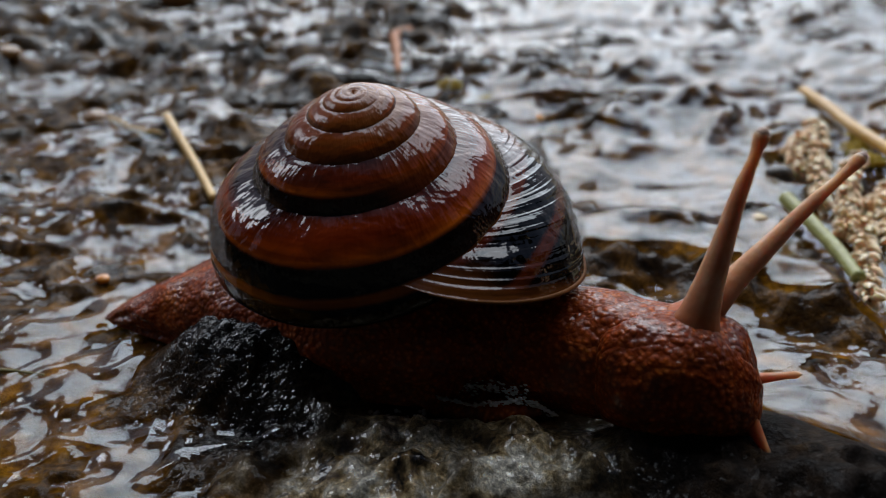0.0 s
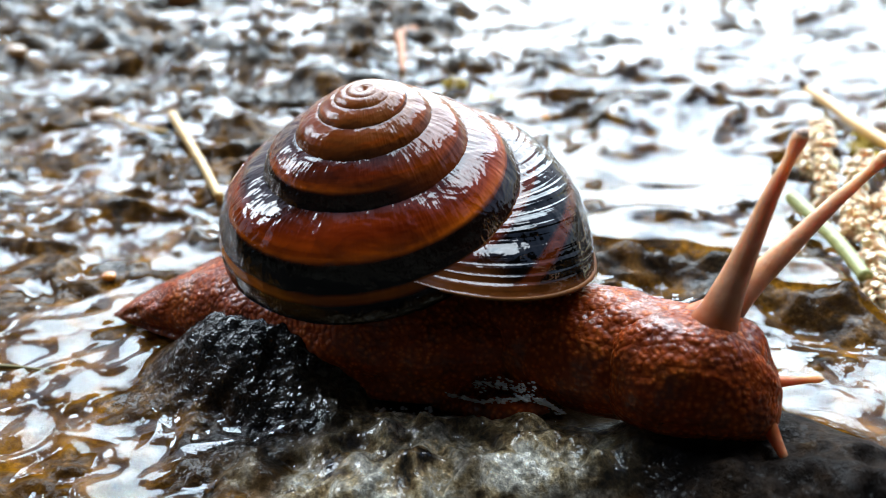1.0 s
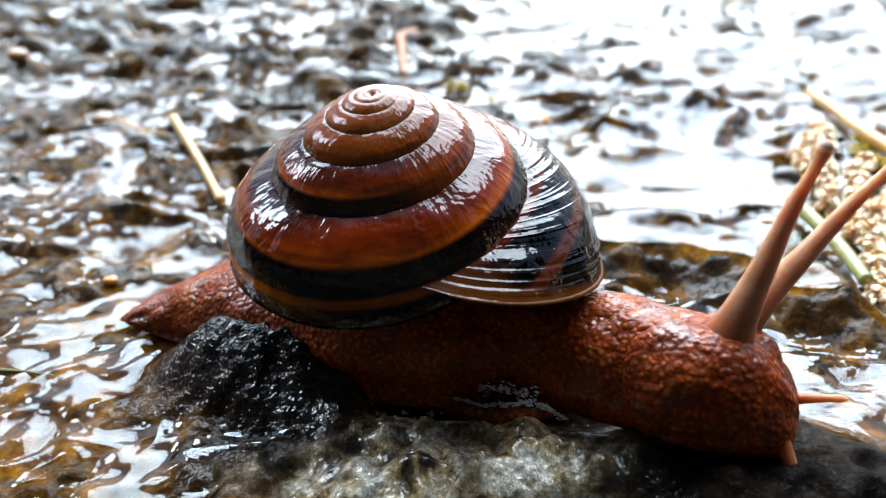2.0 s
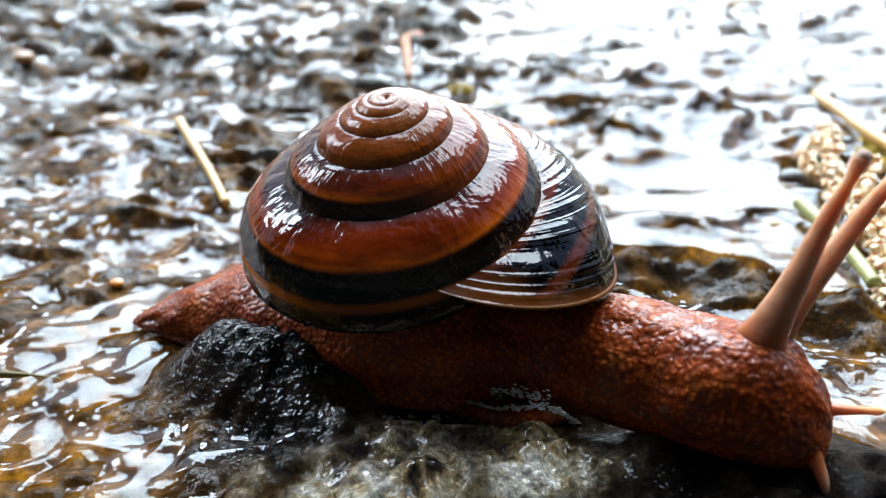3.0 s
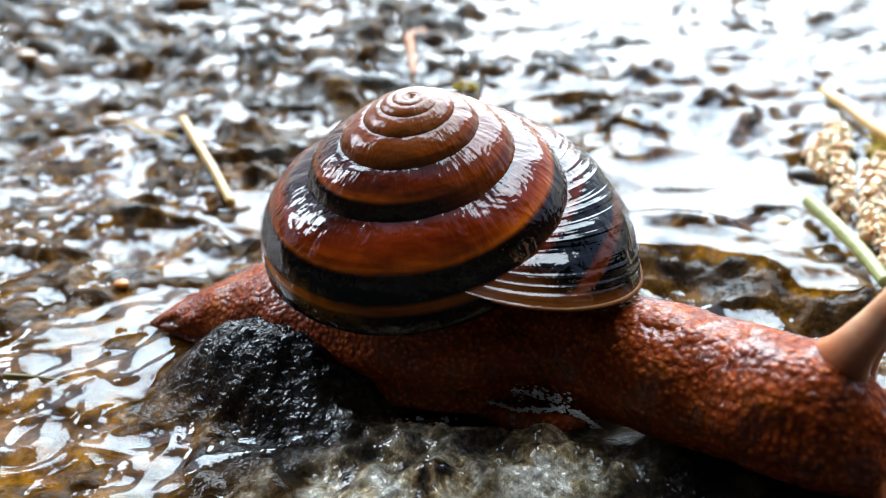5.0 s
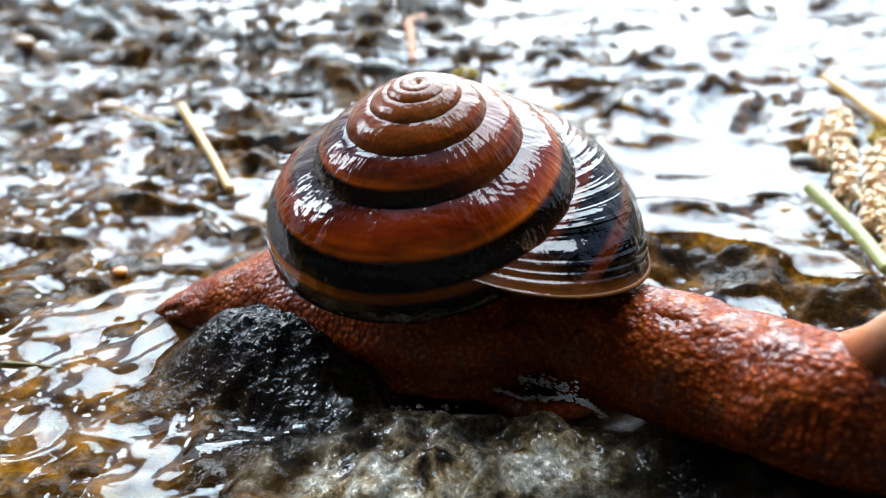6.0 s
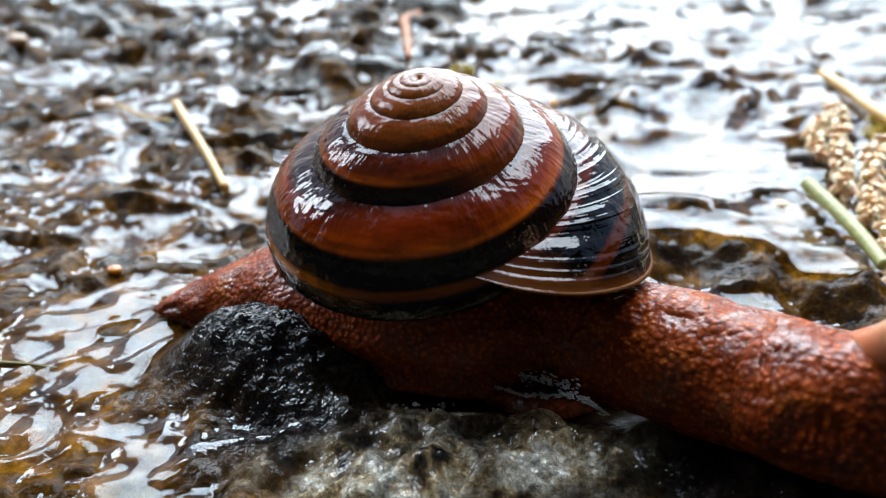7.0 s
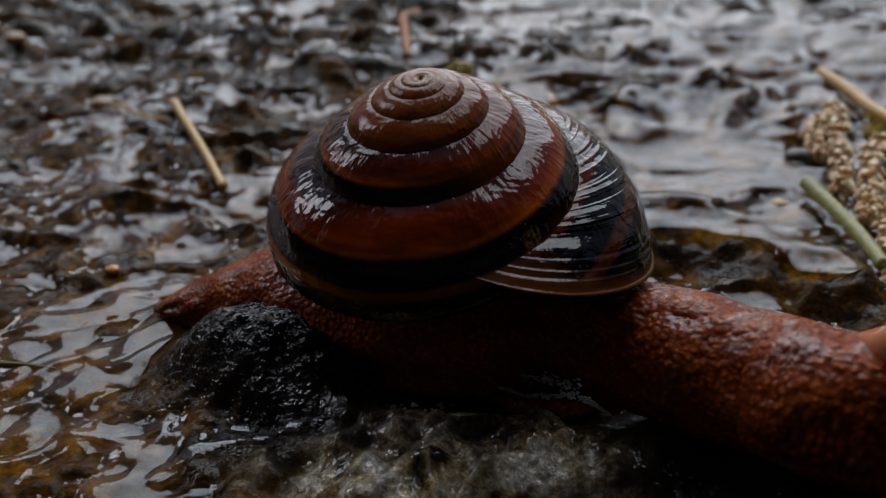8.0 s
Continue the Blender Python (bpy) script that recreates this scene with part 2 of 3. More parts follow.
STONE, WATER, SHELL, SKIN = stone_material(), water_material(), shell_material(), skin_material()
STALK = skin_material("stalk skin", True)
LIP = plant_material("shell lip", (0.07, 0.022, 0.004), (0.18, 0.065, 0.014), 700, 0.5, 0.0)
LIP.node_tree.nodes["Principled BSDF"].inputs["Specular IOR Level"].default_value = 0.1
EYE = plant_material("eye", (0.42, 0.24, 0.17), (0.60, 0.40, 0.30), 3000, 0.5, 0.1)
MUCUS = slime_material()
STRAW = plant_material("dry straw", (0.50, 0.24, 0.045), (0.74, 0.44, 0.12))
RUST = plant_material("rust-brown stem", (0.26, 0.07, 0.010), (0.55, 0.17, 0.030), 900, 0.6, 0.05)
GREEN = plant_material("green needle", (0.16, 0.17, 0.03), (0.40, 0.38, 0.12))
TAN = plant_material("tan scale leaf", (0.60, 0.36, 0.17), (0.97, 0.78, 0.54), 1400, 0.45, 0.3)
TAN.node_tree.nodes["Principled BSDF"].inputs["Subsurface Weight"].default_value = 0.6
TAN.node_tree.nodes["Principled BSDF"].inputs["Subsurface Radius"].default_value = (0.0009, 0.0006, 0.0004)
TAN.node_tree.nodes["Principled BSDF"].inputs["Subsurface Scale"].default_value = 1.0
OCHRE = plant_material("ochre pebble", (0.16, 0.06, 0.015), (0.40, 0.19, 0.05), 300, 0.4, 0.6)
OLIVE = plant_material("drowned needle", (0.05, 0.05, 0.012), (0.16, 0.13, 0.035))
MOSS = plant_material("yellow moss", (0.38, 0.25, 0.008), (0.70, 0.50, 0.03), 1600, 0.6, 0.1)
AMBER = plant_material("amber grit", (0.55, 0.15, 0.005), (0.80, 0.30, 0.01), 1600, 0.3, 0.8)
DARKLEAF = plant_material("rotten leaf", (0.02, 0.014, 0.010), (0.07, 0.045, 0.025), 700)
DARK_DOME = plant_material("dark dome", (0.020, 0.018, 0.013), (0.050, 0.045, 0.034), 8, 0.9, 0.0)


# ---- building helpers ----
def mesh_from(name, verts, faces, smooth=True):
    """A mesh from places in millimetres."""
    me = bpy.data.meshes.new(name)
    me.from_pydata((np.asarray(verts, float) * MM).tolist(), [], faces)
    me.polygons.foreach_set("use_smooth", [smooth] * len(me.polygons))
    me.update()
    return me


def piece(name, me, material, parent=None, label=""):
    """One mesh object, under parent if there is one."""
    if not me.materials:
        me.materials.append(material)
    ob = new(name, me)
    ob.parent = parent
    return tagged(ob, label)


def grid_faces(rows, cols, wrap=False):
    i, j = np.meshgrid(np.arange(rows - 1), np.arange(cols if wrap else cols - 1), indexing="ij")
    k = (j + 1) % cols
    return np.stack([i * cols + j, i * cols + k, (i + 1) * cols + k, (i + 1) * cols + j], -1).reshape(-1, 4)


def lattice(seed):
    return np.random.RandomState(seed).rand(256, 256) * 2 - 1


LATTICES = [lattice(s) for s in range(12)]


def vnoise(x, y, seed):
    """Smooth noise from -1 to 1 on a lattice of step 1."""
    g = LATTICES[seed % 12]
    x, y = np.asarray(x, float) + 37.3 * seed + 1000, np.asarray(y, float) + 11.9 * seed + 1000
    i, j = np.floor(x).astype(int), np.floor(y).astype(int)
    fx, fy = x - i, y - j
    fx, fy = fx * fx * fx * (fx * (fx * 6 - 15) + 10), fy * fy * fy * (fy * (fy * 6 - 15) + 10)
    i0, i1, j0, j1 = i % 256, (i + 1) % 256, j % 256, (j + 1) % 256
    return (g[i0, j0] * (1 - fx) + g[i1, j0] * fx) * (1 - fy) + (g[i0, j1] * (1 - fx) + g[i1, j1] * fx) * fy


def mound(x, y, cx, cy, rx, ry, turn=0.0, sharp=2.0):
    c, s = math.cos(radians(turn)), math.sin(radians(turn))
    u, v = ((x - cx) * c + (y - cy) * s) / rx, (-(x - cx) * s + (y - cy) * c) / ry
    return np.exp(-((u * u + v * v) ** (sharp / 2)))


def smoothstep(a, b, x):
    t = np.clip((x - a) / (b - a), 0, 1)
    return t * t * (3 - 2 * t)


def trail(x, y):
    """1 along the snail's way, 0 off it."""
    d = np.minimum(np.hypot(np.maximum(np.abs(x + 10) - 22, 0), (y - 0) * 1.0),
                   np.hypot(x - np.clip(x, 5, 34), y + 6 + 0.52 * (np.clip(x, 5, 34) - 8)))
    return 1 - smoothstep(7, 13, d)


def bed(x, y):
    """The broad swell of the rock."""
    far = smoothstep(30, 120, y)
    return (1.0 + 2.0 * far) * vnoise(x / 38, y / 34, 0) * (1 - trail(x, y))


def swell(x, y):
    """The lumps of the stone, a few millimetres across."""
    far = smoothstep(20, 90, y)
    wx, wy = x + 2.0 * vnoise(x / 7, y / 7, 8), y + 2.0 * vnoise(x / 7, y / 7, 9)
    ridge = 1 - np.abs(vnoise(wx / (11 + 7 * far), wy / 8, 1)) * 2
    calm = 0.45 + 0.9 * smoothstep(-0.4, 0.5, vnoise(x / 27, y / 22, 4))
    return (0.9 * ridge + 0.9 * vnoise(wx / (6 + 4 * far), wy / 5, 2)) * (1 + 1.7 * far) * calm * (1 - 0.85 * trail(x, y))


def ledge(x, y, low, high):
    """A step in the stone behind the snail's neck: 1 on its top, 0 before and round it."""
    u = y - np.interp(x, [16, 28, 33, 36, 38, 41, 46], [15.5, 14.4, 13.7, 11.0, 7.2, 4.5, 2.5]) - 0.8 * vnoise(x / 3.0, y / 3.0, 7)
    return smoothstep(low, high, u) * (1 - smoothstep(5, 16, u)) * smoothstep(14, 20, x) * (1 - smoothstep(43, 49, x))


def hump(x, y):
    """The rounded boulder that the snail's head climbs."""
    return 4.3 * mound(x, y, 25.5, -21.0, 11.5, 8.6, -22, 4.0)


def rock(x, y):
    """Height of the stone, in millimetres."""
    far = smoothstep(20, 90, y)
    wx, wy = x + 2.0 * vnoise(x / 7, y / 7, 8), y + 2.0 * vnoise(x / 7, y / 7, 9)
    rough = 0.50 * (1 + 1.7 * far) * vnoise(wx / 2.6, wy / 2.2, 3) + 0.30 * vnoise(x / 1.3, y / 1.1, 4) + 0.16 * vnoise(x / 0.7, y / 0.65, 5)
    rough = rough * (1 + 1.4 * mound(x, y, 5, -20, 16, 6, 4, 4.0))
    h = bed(x, y) + swell(x, y) + rough * (1 - 0.85 * trail(x, y)) - 0.4
    lump = mound(x, y, -14.0, -6.0, 9.6, 5.8, -12, 3.6) * 6.0
    lump = lump * (1 + 0.12 * vnoise(x / 3.4, y / 3.0, 6) + 0.06 * vnoise(x / 1.3, y / 1.2, 7) + 0.038 * vnoise(x / 0.7, y / 0.65, 5))
    h = h + lump
    h = h + 3.1 * ledge(x, y, -7.0, 0.0)
    h = h + 0.9 * mound(x, y, -10, -17, 9, 4, 8, 3.0)
    h = h + 2.3 * mound(x, y, -2.5, -23.6, 10, 4.6, 6, 3.0) * (1 + 0.15 * vnoise(x / 2.2, y / 2.0, 9))
    h = h + hump(x, y) * (1 + 0.10 * vnoise(x / 2.4, y / 2.0, 6) * (1 - trail(x, y)))
    front = hump(x, y) / 4.3 * smoothstep(-15.5, -20, y + 0.35 * (x - 22))
    h = h + front * (0.75 * vnoise(x / 2.3, y / 2.0, 3) + 0.4 * vnoise(x / 1.1, y / 1.0, 5) + 0.15 * vnoise(x / 0.6, y / 0.6, 7))
    h = h + 2.0 * mound(x, y, 5, -19.8, 13, 4.8, 4, 3.0) + 2.6 * mound(x, y, 34, -25, 8, 5, 0, 3.0)
    h = h + 1.7 * mound(x, y, 1, -15.6, 12, 2.8, -4, 3.0) * (1 + 0.5 * vnoise(x / 2.0, y / 1.5, 6))
    h = h + 4.0 * mound(x, y, -22, 84, 7, 6, 10, 3.0) + 3.0 * mound(x, y, -11, 90, 5, 5, 0, 3.0) + 4.5 * mound(x, y, 46, 130, 9, 10, 0, 3.0)
    return h


def still(x, y):
    """1 over the quieter pool on the near side of the tail."""
    return smoothstep(-7, -17, x) * (1 - smoothstep(4, 26, y))


def streak(x, y):
    """1 along the rill that runs round the black lump."""
    way_in = [(-22.5, -21.5), (-21.0, -19.2), (-20.2, -17.6), (-17.2, -16.3), (-13.6, -15.4), (-10.8, -15.0)]
    near = np.full(np.shape(x), 99.0)
    for (ax, ay), (bx, by) in zip(way_in, way_in[1:]):
        t = np.clip(((x - ax) * (bx - ax) + (y - ay) * (by - ay)) / ((bx - ax) ** 2 + (by - ay) ** 2), 0, 1)
        near = np.minimum(near, np.hypot(x - ax - t * (bx - ax), y - ay - t * (by - ay)))
    return 1 - smoothstep(0.35, 1.15, near + 0.3 * vnoise(x / 0.9, y / 0.9, 3) + 0.2 * vnoise(x / 2.5, y / 2.5, 8))


def level(x, y):
    """Height of the running water, which drapes over the lumps."""
    far = smoothstep(15, 80, y)
    side = smoothstep(-25, 45, x - 0.1 * y)
    pool = still(x, y)
    calm = 1 - 0.72 * pool
    # fine broken wrinkles in the sheet, drawn out across the flow
    wx, wy = x + 3 * vnoise(x / 6, y / 6, 3), y + 2 * vnoise(x / 7, y / 5, 1)
    wrinkle = np.exp(-(vnoise(wx / 9, wy / (2.6 + 2.0 * far), 4) / 0.2) ** 2) * smoothstep(-0.1, 0.35, vnoise(x / 6, y / 4, 7))
    lev = bed(x, y) - 0.27 + 0.5 * calm * swell(x, y) + 1.65 * far * side + 0.45 * side + 0.15 * far
    lev = lev - 0.40 * (1 + 1.5 * far) * side * (1 - pool) * wrinkle
    lev = lev - 0.22 * mound(x, y, -40, 30, 24, 24, 0, 3.0)
    # the flow draws the surface out into curling ridges
    a, b = 0.86 * x + 0.5 * y, -0.5 * x + 0.86 * y
    a, b = a + 2.6 * vnoise(x / 5, y / 5, 6), b + 2.2 * vnoise(x / 5.5, y / 4.5, 7)
    curl = 0.36 * (1 - 2 * np.abs(vnoise(a / 8, b / 2.9, 5))) + 0.32 * vnoise(a / 5.0, b / 2.0, 9) + 0.15 * vnoise(a / 1.9, b / 1.0, 2)
    lev = lev + pool * (0.20 + curl)
    lev = lev + hump(x, y) * 0.5 + 0.5 * mound(x, y, 40, -7, 9, 8, 0, 3.0) + 3.5 * ledge(x, y, -1.0, 0.6) + 0.6 * mound(x, y, 29, 4.0, 10, 3.0, -15, 3.0)
    lev = lev + 0.42 * calm * (1 + 2.0 * far) * vnoise(x / 8, y / (3.4 + 2.5 * far), 10) + (0.12 + 0.22 * far) * vnoise(x / 2.6, y / 1.7, 11)
    lev = np.array(lev, float)
    here = (x > -25) & (x < -8) & (y > -24) & (y < -10)
    if np.any(here):
        px, py = np.asarray(x, float)[here], np.asarray(y, float)[here]
        smooth = sum(rock(px + 0.8 * math.cos(a), py + 0.8 * math.sin(a)) for a in (0.3, 1.55, 2.8, 4.05, 5.3)) / 5
        lev[here] = np.maximum(lev[here], smooth - 0.8 + 1.2 * streak(px, py))
    return lev


def graded(dense_from, dense_to, step, out_from, out_to, growth=1.06):
    mid = list(np.arange(dense_from, dense_to, step))
    a, s = [dense_from], step
    while a[-1] > out_from:
        s *= growth
        a.append(a[-1] - s)
    b, s = [mid[-1]], step
    while b[-1] < out_to:
        s *= growth
        b.append(b[-1] + s)
    return np.array(a[:0:-1] + mid + b[1:])


# ---- the ground, the water and the unseen dome ----
def ground():
    xs = graded(-62, 72, 0.36, -90000, 90000, 1.05)
    ys = graded(-30, 50, 0.30, -90000, 90000, 1.012)
    ys = np.concatenate([ys[ys < 420], graded(420, 440, 10, 420, 90000, 1.2)[1:]])
    ys = np.concatenate([-np.geomspace(90000, 40, 40), ys[ys > -36]])
    X, Y = np.meshgrid(xs, ys)
    Z = rock(X, Y)
    me = mesh_from("ground", np.stack([X, Y, Z], -1).reshape(-1, 3), grid_faces(len(ys), len(xs)).tolist())
    hollow = smoothstep(-1.2, 0.0, level(X, Y) - Z) * (1 - 0.25 * smoothstep(60, 140, Y))
    hollow = np.maximum(hollow, 0.8 * ledge(X, Y, -8.5, -6.0))
    hollow = np.maximum(hollow, 0.88 * still(X, Y))
    hollow = np.maximum(hollow, 0.75 * smoothstep(0.1, 0.5, hump(X, Y) / 4.3) * smoothstep(13, 18, X))
    hollow = np.maximum(hollow, 0.9 * smoothstep(25, -15, X - 0.15 * Y) * smoothstep(-0.3, 0.2, vnoise(X / 9, Y / 7, 6)))
    basalt_and_shade = np.maximum(mound(X, Y, -14.0, -6.5, 11.5, 7.0, -12, 4.0), 0.95 * mound(X, Y, -13, -14.6, 9, 2.8, 12, 3))
    # boulder under the head and unseen near ground are blackened to stand for shade
    basalt_and_shade = np.maximum(np.maximum(basalt_and_shade, smoothstep(-26, -32, Y)), 0.85 * smoothstep(0.08, 0.45, hump(X, Y) / 4.3) * smoothstep(13, 18, X))
    pale = np.maximum(mound(X, Y, 0.0, -20.4, 14.0, 5.2, 8, 4.0), 0.7 * mound(X, Y, 6, -15, 13, 4, -8, 3.0)) * smoothstep(-0.7, -0.1, vnoise(X / 3, Y / 2.2, 3) + 0.2)
    for name, field in (("hollow", hollow), ("basalt_and_shade", basalt_and_shade), ("pale", pale), ("dull", smoothstep(0.08, 0.4, hump(X, Y) / 4.3) * smoothstep(14, 20, X))):
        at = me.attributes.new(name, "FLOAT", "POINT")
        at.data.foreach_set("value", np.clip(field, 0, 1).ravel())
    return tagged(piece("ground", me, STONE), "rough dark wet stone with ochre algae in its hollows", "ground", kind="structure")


def water():
    xs = graded(-62, 72, 0.36, -260, 260, 1.05)
    ys = graded(-30, 50, 0.30, -34, 330, 1.012)
    X, Y = np.meshgrid(xs, ys)
    H, L = rock(X, Y), level(X, Y)
    soft = 0.22
    Z = L + soft * np.exp(-np.clip((L - H) / 0.25, -1.5, 6))
    keep = (L - H > -0.12)
    faces = grid_faces(len(ys), len(xs))
    faces = faces[keep.ravel()[faces].all(1)]
    used, back = np.unique(faces, return_inverse=True)
    v = np.stack([X, Y, Z], -1).reshape(-1, 3)[used]
    me = mesh_from("water", v, back.reshape(-1, 4).tolist())
    at = me.attributes.new("calm", "FLOAT", "POINT")
    at.data.foreach_set("value", still(X, Y).ravel()[used])
    ob = piece("water", me, WATER)
    ob.visible_shadow = False
    return tagged(ob, "thin sheet of clear water running over stone", "water", kind="structure")


def way(bearing, rise):
    """A direction from a bearing, clockwise from straight ahead, and a rise in degrees."""
    a, e = radians(bearing), radians(rise)
    return math.sin(a) * math.cos(e), math.cos(a) * math.cos(e), math.sin(e)


def dark_dome():
    """An unseen dark dome, added behind and above the camera to shape the light."""
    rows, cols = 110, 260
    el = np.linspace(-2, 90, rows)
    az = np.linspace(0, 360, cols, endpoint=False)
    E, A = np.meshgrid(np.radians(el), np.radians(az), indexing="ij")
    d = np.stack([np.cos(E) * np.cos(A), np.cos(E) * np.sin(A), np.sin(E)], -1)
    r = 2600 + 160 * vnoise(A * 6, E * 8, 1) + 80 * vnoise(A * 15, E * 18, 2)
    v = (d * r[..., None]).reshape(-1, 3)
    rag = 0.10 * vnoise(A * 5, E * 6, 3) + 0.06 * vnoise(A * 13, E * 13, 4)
    opening = d @ np.array(way(22, 46)) + rag > 0.60  # opening cut for the sky light over the stone
    opening |= d @ np.array(way(-26, 5)) + 0.6 * rag > 0.90  # and a low one that keeps the far water bright
    keep = ~opening
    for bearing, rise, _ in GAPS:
        keep &= ~(d @ np.array(way(bearing, rise)) + 0.5 * rag > 0.95)  # holes for the two added lamps
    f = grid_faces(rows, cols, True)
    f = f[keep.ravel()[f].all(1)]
    return tagged(piece("backdrop", mesh_from("backdrop", v, f.tolist()), DARK_DOME), "unseen dark dome that blocks part of the sky", "woods", kind="structure")


# ---- the snail ----
def spline(stations, count):
    """Smoothly filled-in rows between the stations."""
    s = np.asarray(stations, float)
    d = np.concatenate([[0], np.cumsum(np.linalg.norm(np.diff(s[:, :3], axis=0), axis=1) + 1e-6)])
    t = np.linspace(0, d[-1], count)
    out = np.zeros((count, s.shape[1]))
    slope = np.gradient(s, d, axis=0)
    k = np.clip(np.searchsorted(d, t, side="right") - 1, 0, len(d) - 2)
    h = (d[k + 1] - d[k])[:, None]
    u = ((t - d[k])[:, None]) / h
    out = (2 * u**3 - 3 * u**2 + 1) * s[k] + (u**3 - 2 * u**2 + u) * h * slope[k] + (-2 * u**3 + 3 * u**2) * s[k + 1] + (u**3 - u**2) * h * slope[k + 1]
    return out, t


def warts(arc, turn, size, seed):
    """Rounded bumps over an unrolled skin: 1 on a bump, 0 in the furrows."""
    x, y = arc / size, turn / size
    i, j = np.floor(x), np.floor(y)
    best = np.full(x.shape, 9.0)
    for a in (-1, 0, 1):
        for b in (-1, 0, 1):
            ci, cj = i + a, j + b
            jx = LATTICES[seed % 12][(ci.astype(int) + 50) % 256, (cj.astype(int) + 90) % 256] * 0.4
            jy = LATTICES[(seed + 1) % 12][(ci.astype(int) + 50) % 256, (cj.astype(int) + 90) % 256] * 0.4
            best = np.minimum(best, np.hypot(x - ci - 0.5 - jx, y - cj - 0.5 - jy))
    return 1 - np.clip(best / 0.75, 0, 1) ** 2


def fleshy(stations, count, round_count, wart=0.09, size=0.44, skirt=0.16, seed=3, tuck=0.0):
    """A soft body along stations of x, y, base, half width and height, with a flat sole and a skirt."""
    s, arc = spline(stations, count)
    tangent = np.gradient(s[:, :2], axis=0)
    tangent /= np.linalg.norm(tangent, axis=1)[:, None] + 1e-9
    side = np.stack([tangent[:, 1], -tangent[:, 0]], -1)
    a = np.linspace(0, 2 * np.pi, round_count, endpoint=False)
    A = np.broadcast_to(a, (count, round_count))
    w, h = np.maximum(s[:, 3:4], 0.02), np.maximum(s[:, 4:5], 0.02)
    up = np.sin(A)
    flare = 1 + skirt * np.exp(-((up + 0.62) / 0.22) ** 2) - 0.07 * np.exp(-((up + 0.12) / 0.22) ** 2)
    ARC = np.broadcast_to(arc[:, None], A.shape)
    bumps = warts(ARC, A * np.broadcast_to((w + h) / 2, A.shape).mean(), size, seed) * wart
    bumps = bumps + 0.25 * vnoise(ARC / 2.5, A * 2.5, seed)
    bumps = bumps * np.clip(h / 3, 0, 1) * smoothstep(-0.75, -0.2, up)
    flare = flare * (1 - tuck * smoothstep(0.35, -0.9, up))  # the flank turns in under itself
    ww, hu, hd = w * flare + bumps, 0.64 * h + bumps, 0.36 * h
    across = ww * np.sign(np.cos(A)) * np.abs(np.cos(A)) ** 0.85
    z = s[:, 2:3] + 0.36 * h + np.where(up > 0, hu * up, hd * np.sign(up) * np.abs(up) ** 0.7)
    x = s[:, 0:1] + side[:, 0:1] * across
    y = s[:, 1:2] + side[:, 1:2] * across
    v = np.stack([x, y, z], -1).reshape(-1, 3)
    f = grid_faces(count, round_count, True).tolist()
    f.append(list(range(round_count))[::-1])
    f.append([(count - 1) * round_count + i for i in range(round_count)])
    return mesh_from("flesh", v, [q[::-1] for q in f])


def tube(stations, count, round_count, name="tube"):
    """A round stem along stations of x, y, z and radius."""
    s, arc = spline(stations, count)
    t = np.gradient(s[:, :3], axis=0)
    t /= np.linalg.norm(t, axis=1)[:, None] + 1e-9
    ref = np.array([0.31, 0.83, 0.46])
    n = np.cross(t, ref)
    n /= np.linalg.norm(n, axis=1)[:, None] + 1e-9
    b = np.cross(t, n)
    a = np.linspace(0, 2 * np.pi, round_count, endpoint=False)
    r = np.maximum(s[:, 3], 0.01)[:, None, None]
    v = s[:, None, :3] + r * (np.cos(a)[None, :, None] * n[:, None] + np.sin(a)[None, :, None] * b[:, None])
    f = grid_faces(count, round_count, True).tolist()
    f.append(list(range(round_count))[::-1])
    f.append([(count - 1) * round_count + i for i in range(round_count)])
    return mesh_from(name, v.reshape(-1, 3), f)


SHELL_RATIO, SHELL_TURNS = 1.5145, 8.8
SHELL_R, SHELL_A, SHELL_UP, SHELL_DOWN, SHELL_Z, SHELL_DOME = 9.02, 9.03, 8.63, 3.6, 18.2, 1.036
SHELL_END = -24.4  # the bearing of the keel at the mouth, in degrees


def whorl(turns_back, psi, swell=1.0):
    """A place on the shell: turns before the mouth, and the angle round the tube (0 at the keel)."""
    g = SHELL_RATIO ** (-turns_back)
    phi = radians(SHELL_END) + turns_back * 2 * np.pi
    rad = (SHELL_R * g + SHELL_A * g * swell * np.cos(psi)) * (1 - 0.035 * smoothstep(0.24, -0.05, np.asarray(turns_back)))
    z = -np.hypot(SHELL_Z * g ** SHELL_DOME, 2.2) + np.where(np.sin(psi) > 0, SHELL_UP, SHELL_DOWN) * g * swell * np.sin(psi)
    return np.stack([rad * np.cos(phi), rad * np.sin(phi), z], -1)


def mouth(psi):
    """The turn at which the slanted mouth cuts the tube."""
    return np.clip(-0.13 + (65 - np.degrees(psi)) * 0.00245, -0.145, 0.12)


